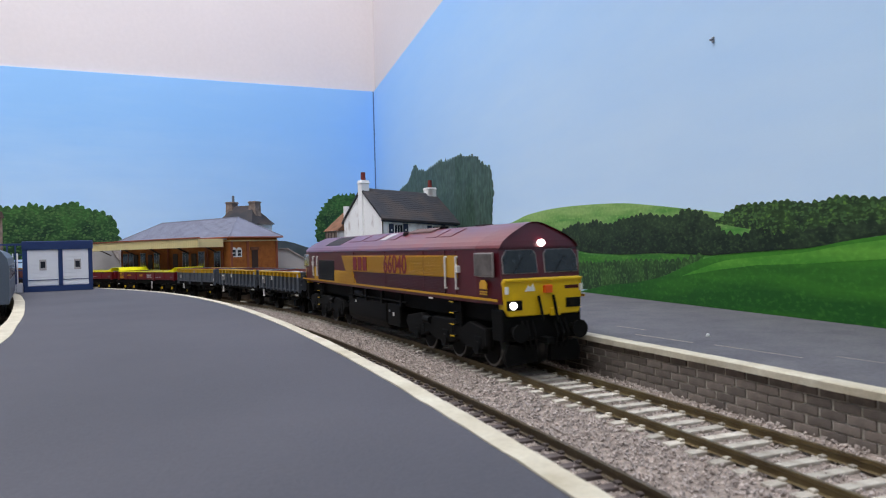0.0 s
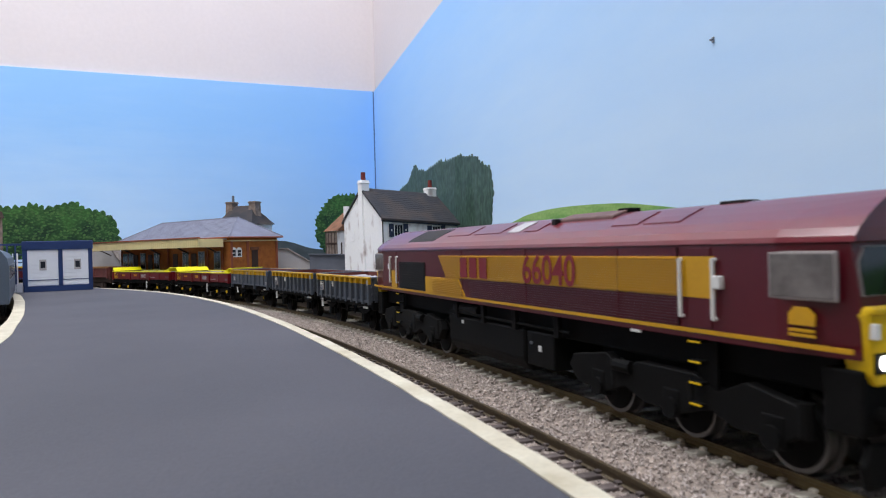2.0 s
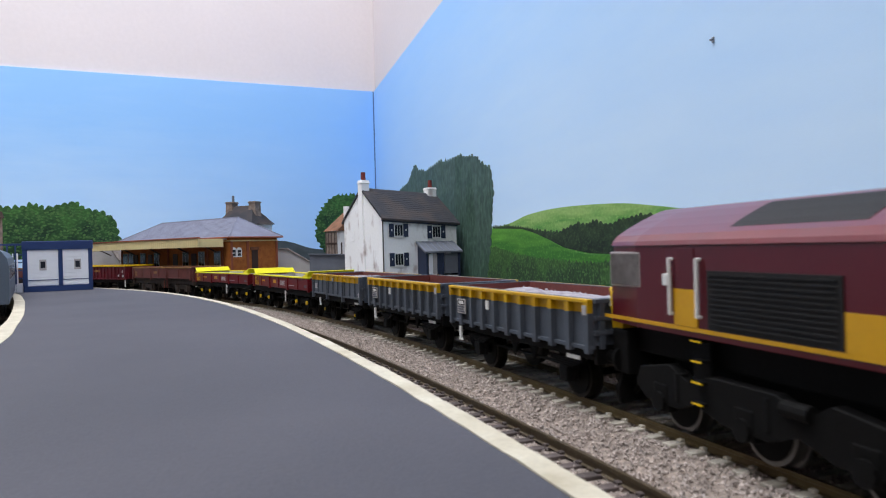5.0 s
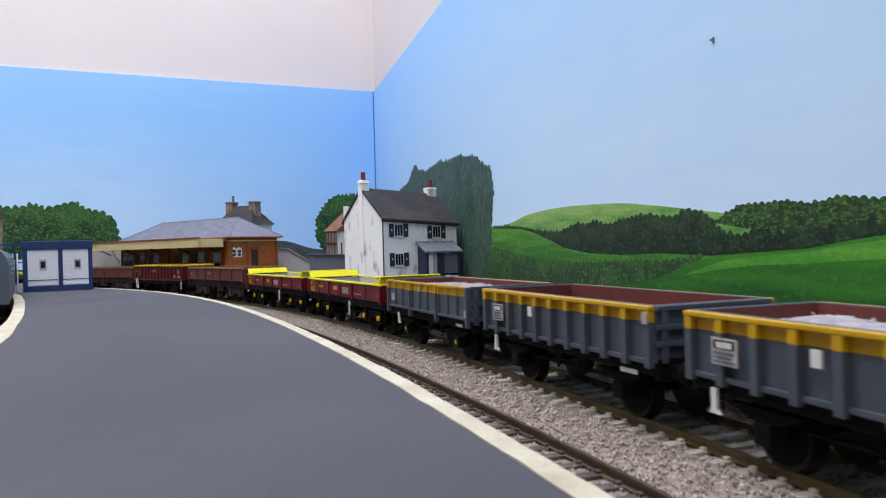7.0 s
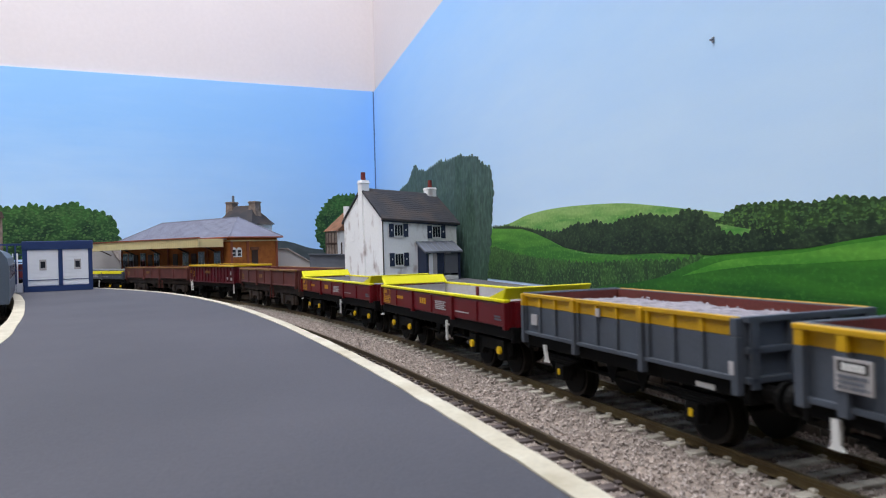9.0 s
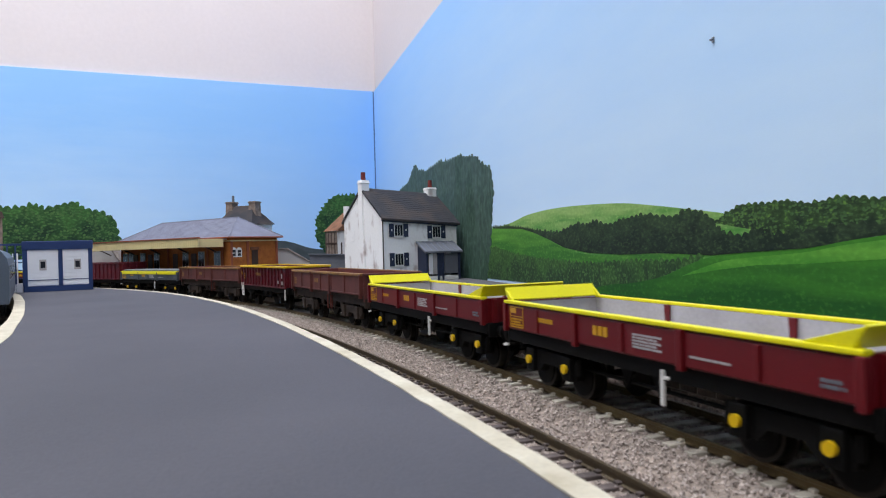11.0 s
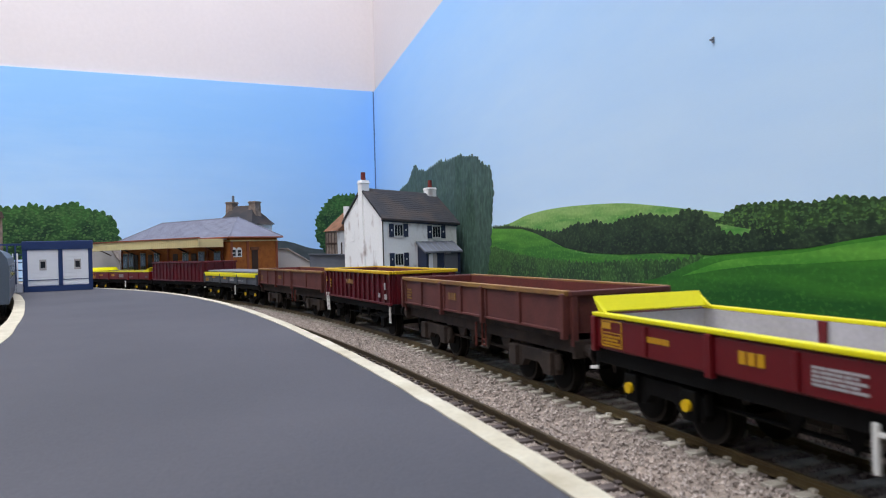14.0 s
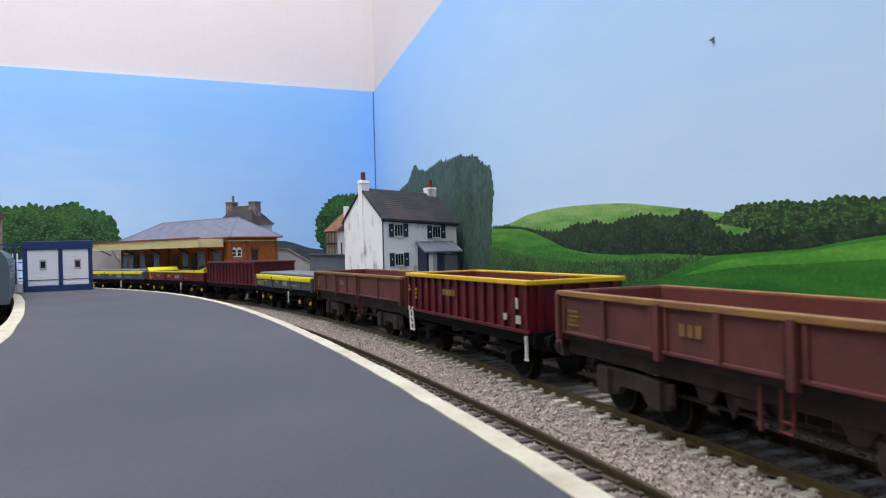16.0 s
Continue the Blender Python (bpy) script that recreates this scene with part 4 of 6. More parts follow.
            for x in ((57, 83, 109) if e > 0 else (54, 80, 106)):
                part("axlebox", tube((e * x, k * 13.5, 7), (e * x, k * 16.4, 7), 2.2, 12, box(e * x - 2.6, e * x + 2.6, min(k * 13, k * 15.6), max(k * 13, k * 15.6), 5, 11, 0.4)), BLACK, t)
                part("spring", tube((e * x + 6, k * 14.2, 8), (e * x + 6, k * 14.2, 14), 1.5, 10), BLACK, t)
            part("brake_cylinder", tube((e * 67 - 3, k * 15.4, 13.2), (e * 67 + 3, k * 15.4, 13.2), 1.5, 10), BLACK, t)
        part("bogie_bolster", box(min(e * 50, e * 110), max(e * 50, e * 110), -9, 9, 8.5, 16, 0.5), BLACK, t)
    part("underframe", box(-120, 120, -12.4, 12.4, 16, 23, 0.4), BLACK, t)
    part("fuel_tank", extrude([(-14.8, 8), (-12.4, 4.4), (12.4, 4.4), (14.8, 8), (14.8, 17), (-14.8, 17)], "x", -38, 19, 0.6), BLACK, t, "long black fuel tank")
    part("equipment_box", box(21, 36, -15, 15, 7, 17, 0.5), BLACK, t)
    for k in (-1, 1):
        part("filler_cap", tube((24, k * 14.8, 13.6), (24, k * 15.4, 13.6), 0.5, 12), STEEL, t)
        part("label_plate", box(-26, -24.6, k * 14.7, k * 15.1, 14.6, 15.8), WHITE, t)
        part("label_plate", box(27.8, 29.4, k * 15, k * 15.2, 11.6, 13.2), WHITE, t)
        part("label_plate", box(72, 75.4, min(k * 16.6, k * 17.0), max(k * 16.6, k * 17.0), 21.9, 22.5), WHITE, t)
    for k in (-1, 1):
        part("air_pipe", tube((-36, k * 14.9, 18.4), (44, k * 14.9, 18.4), 0.4, 6), BLACK, t)
        for x in (-30, -8, 14, 38):
            part("frame_bracket", box(x - 1.2, x + 1.2, min(k * 14.2, k * 15.6), max(k * 14.2, k * 15.6), 16.4, 22.4, 0.2), BLACK, t)
        part("air_tank", tube((-34, k * 12.8, 19.6), (-14, k * 12.8, 19.6), 2.2, 14), GRILLE, t)
    ws = [wheelset(t, x, 6.7, tread=RIM) for x in (109, 83, 57, -54, -80, -106)]
    return t, ws


def running_gear(t, L, bogie, und, hubs=None, half_base=None, inboard=0.0, bar=14.0):
    """Underframe, buffers, brake gear and wheels of a wagon."""
    h = L / 2
    part("underframe", box(-h + 3, h - 3, -9, 9, 11.5, 15.2, 0.3), und, t)
    ws = []
    for k in (-1, 1):
        part("solebar", box(-h + 1, h - 1, min(k * bar, k * (bar + 1.6)), max(k * bar, k * (bar + 1.6)), 12.6, 16.2, 0.2), und, t)
    for e in (-1, 1):
        part("headstock", box(min(e * (h - 1), e * (h + 0.6)), max(e * (h - 1), e * (h + 0.6)), -15.6, 15.6, 11.6, 16.4, 0.3), und, t)
        buffers(t, e * (h + 0.4), 13.6, und)
        part("coupling", tube((e * h, 0, 10.5), (e * (h + 6.5), 0, 9.8), 0.9, 6), BLACK, t)
        part("brake_pipe", tube((e * (h + 0.3), -4, 14), (e * (h + 2.4), -4.6, 7.5), 0.45, 6), und, t)
    if bogie:
        for e in (-1, 1):
            c = h - (18.8 if e > 0 else 23.2) - inboard
            for k in (-1, 1):
                out = [(e * c - 14, 8.5), (e * c - 12, 11.6), (e * c + 12, 11.6), (e * c + 14, 8.5), (e * c + 13.2, 5.4), (e * c + 6, 5.4), (e * c + 4, 8), (e * c - 4, 8), (e * c - 6, 5.4), (e * c - 13.2, 5.4)]
                part("bogie_frame", extrude(out, "y", min(k * 11.6, k * 14), max(k * 11.6, k * 14), 0.2), und, t)
                for x in (-10, 10):
                    ab = part("axlebox", box(e * c + x - 2.2, e * c + x + 2.2, min(k * 12.6, k * 15.2), max(k * 12.6, k * 15.2), 5.2, 11.6, 0.3), und, t)
                    if hubs:
                        part("axle_cover", tube((e * c + x, k * 15.0, 8.4), (e * c + x, k * 16.0, 8.4), 1.25, 16), hubs, ab, "round yellow axle cover")
                    for d in (-1.2, 1.2):
                        part("spring", tube((e * c + x + d * 3.1, k * 13.2, 7), (e * c + x + d * 3.1, k * 13.2, 11.2), 0.9, 8), und, t)
            for x in (-10, 10):
                ws.append(wheelset(t, e * c + x, 6.0))
    else:
        for e in (-1, 1):
            x = e * (half_base or h * 0.62)
            for k in (-1, 1):
                out = [(x - 5, 12.8), (x + 5, 12.8), (x + 2.6, 4.8), (x - 2.6, 4.8)]
                part("axle_guard", extrude(out, "y", min(k * 12.0, k * 13.0), max(k * 12.0, k * 13.0), 0.1), und, t)
                ab = part("axlebox", box(x - 2, x + 2, min(k * 12.6, k * 14.8), max(k * 12.6, k * 14.8), 4.8, 9, 0.3), und, t)
                if hubs:
                    part("axle_cover", box(x - 0.6, x + 0.6, min(k * 14.7, k * 15.0), max(k * 14.7, k * 15.0), 6.2, 7.8, 0.05), hubs, ab, "small yellow axle plate")
                for i in range(4):
                    part("leaf_spring", box(x - 9 + i * 1.6, x + 9 - i * 1.6, min(k * 12.8, k * 14.2), max(k * 12.8, k * 14.2), 10.8 - i * 0.6, 11.3 - i * 0.6), und, t)
            ws.append(wheelset(t, x, 6.3))
    part("brake_rod", tube((-h * 0.5, -10.5, 8.5), (h * 0.5, -10.5, 8.5), 0.5, 6), und, t)
    for e in (-1, 1):
        part("v_hanger", extrude([(e * 6 - 3, 12.6), (e * 6 + 3, 12.6), (e * 6, 7.2)], "y", -11.6, -11.0), und, t)
    return ws


def tub(t, L, zb, zt, width, outside, inside, wall=1.0, floor_z=None):
    """The open box of a wagon: floor, two sides and two ends, each of its own."""
    h, w = L / 2, width / 2
    for k in (-1, 1):
        part("side", box(-h, h, min(k * w, k * (w - wall)), max(k * w, k * (w - wall)), zb, zt, 0.15), outside, t)
        part("side_lining", box(-h + wall, h - wall, min(k * (w - wall), k * (w - wall - 0.3)), max(k * (w - wall), k * (w - wall - 0.3)), zb + 1, zt - 0.25), inside, t)
    for e in (-1, 1):
        part("end", box(min(e * h, e * (h - wall)), max(e * h, e * (h - wall)), -w + wall + 0.02, w - wall - 0.02, zb, zt, 0.15), outside, t)
        part("end_lining", box(min(e * (h - wall), e * (h - wall - 0.3)), max(e * (h - wall), e * (h - wall - 0.3)), -w + wall + 0.35, w - wall - 0.35, zb + 1, zt - 0.25), inside, t)
    part("floor_plate", box(-h + wall, h - wall, -w + wall, w - wall, zb, zb + 1.0), inside, t)


def load(t, L, width, z, seed):
    """A heap of pale ballast."""
    rnd = random.Random(seed)
    bm = bmesh.new()
    nx, ny = 56, 18
    grid = []
    for i in range(nx):
        row = []
        for j in range(ny):
            x, y = (i / (nx - 1) - 0.5) * L, (j / (ny - 1) - 0.5) * width
            edge = min(1, 8 * min(i / (nx - 1), 1 - i / (nx - 1))) * min(1, 4 * min(j / (ny - 1), 1 - j / (ny - 1)))
            hgt = z - 2.2 + 2.0 * edge * (0.65 + 0.6 * noise.noise((x * 0.06, y * 0.06, seed))) + rnd.uniform(-0.5, 0.5)
            row.append(bm.verts.new((x, y, hgt)))
        grid.append(row)
    for i in range(nx - 1):
        for j in range(ny - 1):
            bm.faces.new((grid[i][j], grid[i + 1][j], grid[i + 1][j + 1], grid[i][j + 1]))
    for i in range(420):
        x, y = rnd.uniform(-0.48, 0.48) * L, rnd.uniform(-0.48, 0.48) * width
        r = rnd.uniform(0.4, 0.9)
        zz = z - 1.6 + 1.5 * noise.noise((x * 0.06, y * 0.06, seed)) * 0.6 + rnd.uniform(-0.5, 0.3)
        vs = [bm.verts.new((x + o[0] * r * rnd.uniform(0.6, 1.1), y + o[1] * r * rnd.uniform(0.6, 1.1), zz + o[2] * r * rnd.uniform(0.6, 1))) for o in OCT]
        for f in OF:
            bm.faces.new([vs[q] for q in f])
    return part("ballast_load", bm, LOAD, t, "heap of pale ballast")


def lever(t, x, z0, z1, lean=1.0, w=1.1):
    bm = extrude([(x - w * 0.5, z1), (x + w * 0.5, z1), (x + w * 0.5 + lean, z0 + 0.8), (x + w + lean, z0), (x - w + lean, z0), (x - w * 0.5 + lean, z0 + 0.8)], "y", -16.6, -15.9)
    part("brake_lever", bm, WHITE, t, "white brake lever")


def bars(t, x, y, z, w, h, n, material, name="lettering"):
    """Lettering too small to read: rows of little blocks."""
    bm = None
    rnd = random.Random(int(w * 10 + n))
    for i in range(n):
        zz = z + h * i / n
        tall = h / n * 0.66
        q, end = x, x + w * (1 if i % 2 == 0 else 0.85)
        while q < end - 0.2:
            step = max(0.45, tall * rnd.uniform(0.55, 0.8))
            bm = box(q, min(end, q + step * 0.74), y - 0.06, y + 0.06, zz, zz + tall, 0, bm)
            q += step * (1.5 if rnd.random() < 0.12 else 1.0)
    return part(name, bm, material, t)


def ribbed_grey(L, seed, full):
    t = empty("ballast_wagon", Matrix(), "grey and yellow ribbed ballast wagon with pale load" if full else "empty grey and yellow ribbed ballast wagon with rusty inside", "wagon", "wagons of the train")
    ws = running_gear(t, L, False, BLACK, None, L * 0.31)
    tub(t, L, 15.5, 28.0, 32.4, GREY_WAG, RUST_IN)
    h = L / 2
    for k in (-1, 1):
        y0 = k * 16.2
        part("yellow_band", box(-h, h, min(y0, y0 + k * 0.12), max(y0, y0 + k * 0.12), 24.4, 27.4), YEL_WAG, t, "yellow upper band")
        part("top_rail", box(-h - 0.2, h + 0.2, min(y0, y0 + k * 1.6), max(y0, y0 + k * 1.6), 26.9, 27.9, 0.2), YEL_WAG, t, "yellow top rail")
        n = 11
        for i in range(n):
            x = -h + 1 + (L - 2) * i / (n - 1)
            part("rib", box(x - 0.95, x + 0.95, min(y0, y0 + k * 1.5), max(y0, y0 + k * 1.5), 24.4, 26.95, 0.12), YEL_WAG, t)
            part("rib", box(x - 0.95, x + 0.95, min(y0, y0 + k * 1.5), max(y0, y0 + k * 1.5), 14.4, 24.35, 0.12), GREY_WAG, t)
        part("sill", box(-h, h, min(y0, y0 + k * 0.8), max(y0, y0 + k * 0.8), 15.2, 16.2, 0.1), GREY_WAG, t)
    for e in (-1, 1):
        x0 = e * h
        for y in (-14, -5, 5, 14):
            part("end_post", box(min(x0, x0 + e * 1.0), max(x0, x0 + e * 1.0), y - 0.8, y + 0.8, 15.5, 27.8, 0.15), GREY_WAG, t)
        for z in (19, 22.6, 26.8):
            part("end_rail", box(min(x0, x0 + e * 1.1), max(x0, x0 + e * 1.1), -16.2, 16.2, z, z + 1.1, 0.15), GREY_WAG, t)
    part("label_plate", box(-h + 8.2, -h + 14.8, -17.95, -17.6, 18.6, 23.6), GREY_REND, t)
    part("label_panel", box(-h + 8.8, -h + 14.2, -18.02, -17.9, 21.6, 23.2), BLACK, t)
    bars(t, -h + 9.6, -18.06, 21.8, 4.2, 1.7, 1, WHITE)
    bars(t, -h + 8.8, -18.0, 19.0, 5.6, 2.4, 3, GREY_DARK)
    part("label_plate", box(-h + 31, -h + 33, -18.0, -17.6, 21.4, 24.2), WHITE, t)
    part("label_plate", box(h - 2.0, h - 0.4, -18.0, -17.65, 24.0, 26.4), PALE_IN, t)
    part("tie_plate", box(h - 13, h - 7, -15.9, -15.5, 12.0, 13.0), WHITE, t)
    lever(t, -h + 6.8, 8.8, 13.6, 0.0, 1.5)
    if full:
        load(t, L - 3, 29.2, 26.9, seed)
    return t, ws


def bayed_grey(L, seed):
    t = empty("ballast_wagon", Matrix(), "grey and yellow dropside ballast wagon with a pale load", "wagon", "wagons of the train")
    ws = running_gear(t, L, False, BLACK, WARN, L * 0.31)
    tub(t, L, 15.8, 27.6, 32.4, GREY_WAG, RUST_IN)
    h = L / 2
    for k in (-1, 1):
        y0 = k * 16.2
        for i in range(3):
            xa, xb = -h + 0.6 + i * L / 3, -h - 0.6 + (i + 1) * L / 3
            dr = part("drop_door", box(xa + 0.4, xb - 0.4, min(y0, y0 + k * 0.4), max(y0, y0 + k * 0.4), 16.4, 24.0, 0.1), GREY_WAG, t)
            part("yellow_band", box(xa + 0.4, xb - 0.4, min(y0, y0 + k * 0.42), max(y0, y0 + k * 0.42), 24.1, 27.4, 0.1), YEL_WAG, dr, "yellow upper band")
            for j in range(4):
                x = xa + 1 + (xb - xa - 2) * j / 3
                part("rib", box(x - 0.6, x + 0.6, min(y0, y0 + k * 1.0), max(y0, y0 + k * 1.0), 17, 24.1, 0.1), GREY_WAG, dr)
                part("rib", box(x - 0.6, x + 0.6, min(y0, y0 + k * 1.0), max(y0, y0 + k * 1.0), 24.15, 27.2, 0.1), YEL_WAG, dr)
            part("door_rail", box(xa, xb, min(y0, y0 + k * 1.2), max(y0, y0 + k * 1.2), 26.8, 27.7, 0.1), YEL_WAG, dr)
            part("door_rail", box(xa, xb, min(y0, y0 + k * 1.2), max(y0, y0 + k * 1.2), 16.0, 16.9, 0.1), GREY_WAG, dr)
        for i in range(4):
            x = -h + 0.8 + i * (L - 1.6) / 3
            part("post", box(x - 0.8, x + 0.8, min(y0, y0 + k * 1.6), max(y0, y0 + k * 1.6), 13.5, 24.1, 0.15), GREY_WAG, t)
            part("post_head", box(x - 0.8, x + 0.8, min(y0, y0 + k * 1.6), max(y0, y0 + k * 1.6), 24.15, 27.5, 0.15), YEL_WAG if i < 3 else GREY_WAG, t)
    for e in (-1, 1):
        x0 = e * h
        for y in (-14.4, -5, 5, 14.4):
            part("end_post", box(min(x0, x0 + e * 1.2), max(x0, x0 + e * 1.2), y - 1, y + 1, 14.5, 27.4, 0.15), GREY_WAG, t)
        for z in (15.6, 21, 26.6):
            part("end_rail", box(min(x0, x0 + e * 1.2), max(x0, x0 + e * 1.2), -16.2, 16.2, z, z + 1.2, 0.15), GREY_WAG, t)
    part("label_plate", box(-h + 5.4, -h + 8.8, -17.3, -16.9, 19.0, 22.0), PALE_IN, t)
    part("label_plate", box(-3.8, -2.3, -17.3, -16.9, 24.0, 26.0), PALE_IN, t)
    part("label_plate", box(h - 1.9, h - 0.7, -17.95, -17.6, 17.2, 19.6), PALE_IN, t)
    part("tie_plate", box(h - 13, h - 8, -15.9, -15.5, 13.0, 14.0), WHITE, t)
    lever(t, -h + 11, 9.2, 13.8)
    load(t, L - 4, 29.2, 26.8, seed)
    return t, ws


def flap_wagon(L, body_mat, flaps, label, seed):
    """A low bogie ballast wagon with raised end flaps."""
    t = empty("bogie_wagon", Matrix(), label, "wagon", "wagons of the train")
    ws = running_gear(t, L, True, BLACK, WARN)
    h = L / 2
    tub(t, L - 2, 16.2, 24.4, 32.4, body_mat, PALE_IN)
    for k in (-1, 1):
        y0 = k * 16.2
        part("top_rail", box(-h + 1, h - 1, min(y0 - k * 1.0, y0 + k * 1.2), max(y0 - k * 1.0, y0 + k * 1.2), 24.0, 25.0, 0.25), FLUO, t, "bright yellow top rail")
        for i in range(3):
            xa, xb = -h + 1.6 + i * (L - 3.2) / 3, -h + 1.6 + (i + 1) * (L - 3.2) / 3
            dr = part("drop_door", box(xa + 0.5, xb - 0.5, min(y0, y0 + k * 0.7), max(y0, y0 + k * 0.7), 16.6, 23.6, 0.2), body_mat, t)
            for f in (0.5,):
                x = xa + (xb - xa) * f
                part("door_rib", box(x - 0.6, x + 0.6, min(y0, y0 + k * 1.2), max(y0, y0 + k * 1.2), 16.8, 23.4, 0.15), body_mat, dr)
        for i in range(4):
            x = -h + 1.6 + i * (L - 3.2) / 3
            part("post", box(x - 0.9, x + 0.9, min(y0, y0 + k * 1.5), max(y0, y0 + k * 1.5), 15.6, 24.0, 0.2), body_mat, t)
        for x in (-23.5, 18.5):
            part("inner_post", extrude([(x - 1.1, 24.2), (x + 1.1, 24.2), (x + 0.8, 19), (x - 0.8, 19)], "y", min(k * 14.7, k * 14.2), max(k * 14.7, k * 14.2)), body_mat, t)
    if flaps:
        for e in (-1, 1):
            bm = extrude([(e * (h - 3.2), 24.8), (e * (h - 0.6), 28.5), (e * (h - 1.2), 28.8), (e * (h - 4.0), 25.2)], "y", -16.8, 14.4, 0.1)
            part("end_flap", bm, FLUO, t, "bright yellow tipping end flap")
            for k in (-1, 1):
                part("flap_cheek", extrude([(e * (h - 13), 25.0), (e * (h - 3.2), 25.0), (e * (h - 0.9), 28.5)], "y", -16.9 if k < 0 else 13.8, -16.0 if k < 0 else 14.5, 0.1) if e > 0 else extrude([(e * (h - 6), 25.0), (e * (h - 3.2), 25.0), (e * (h - 0.9), 28.5)], "y", -16.9 if k < 0 else 13.8, -16.0 if k < 0 else 14.5, 0.1), FLUO, t)
    else:
        for k in (-1, 1):
            part("side_flap", box(-h + 4, h - 4, min(k * 16.4, k * 17.6), max(k * 16.4, k * 17.6), 21.8, 24.2, 0.3), FLUO, t, "bright yellow stripe rail")
        part("cover_sheet", box(-h + 3, h - 3, -14.6, 14.6, 24.6, 26.6, 0.8), GREY_DARK, t)
    for e in (-1, 1):
        for y in (-13, 13):
            part("end_post", box(min(e * (h - 1), e * (h + 0.4)), max(e * (h - 1), e * (h + 0.4)), y - 1, y + 1, 14.8, 24.2, 0.2), body_mat, t)
        if e < 0:
            part("tie_plate", box(-3.2, 0, -0.3, 0.3, 0, 0.8, 0.1), WHITE, t, m=mmpose(-h + 1.5, -16.3, 11.0, 0, -8, 0))
        part("end_mark", box(min(e * (h + 0.1), e * (h + 0.3)), max(e * (h + 0.1), e * (h + 0.3)), -5.6, -5.0, 17.5, 19.5), WHITE, t)
    y = -16.98
    rim = None
    for x0, x1, z0, z1 in ((-h + 4.6, -h + 13.0, 17.2, 17.5), (-h + 4.6, -h + 13.0, 23.1, 23.4), (-h + 4.6, -h + 4.9, 17.5, 23.1), (-h + 12.7, -h + 13.0, 17.5, 23.1), (-h + 4.9, -h + 12.7, 20.4, 20.6), (-h + 4.9, -h + 8.4, 21.4, 22.9)):
        rim = box(x0, x1, y - 0.06, y + 0.06, z0, z1, 0, rim)
    part("data_panel", rim, GOLD, t, "gold outlined data panel")
    bars(t, -h + 5.3, y, 17.8, 7, 2.4, 3, GOLD)
    bars(t, -h + 22, y, 20.0, 8, 1.9, 1, GOLD)
    emblem(t, -h + 49.8, y, 19.5, 6.6, 2.3, GOLD, -1)
    bars(t, -h + 65.5, y, 18.4, 10, 3.4, 5, PALE_IN)
    bars(t, -h + 84, y, 18.6, 11, 0.7, 1, PALE_IN)
    bars(t, h - 9, y, 18.2, 5, 1.8, 2, GREY_DARK)
    part("brake_lever", extrude([(13.2, 14.8), (14.1, 14.8), (14.1, 13.6), (15.5, 13.6), (15.5, 13), (14.1, 13), (14.1, 7.4), (13.2, 7.4)], "y", -16.9, -16.2), WHITE, t, "white brake handle")
    return t, ws


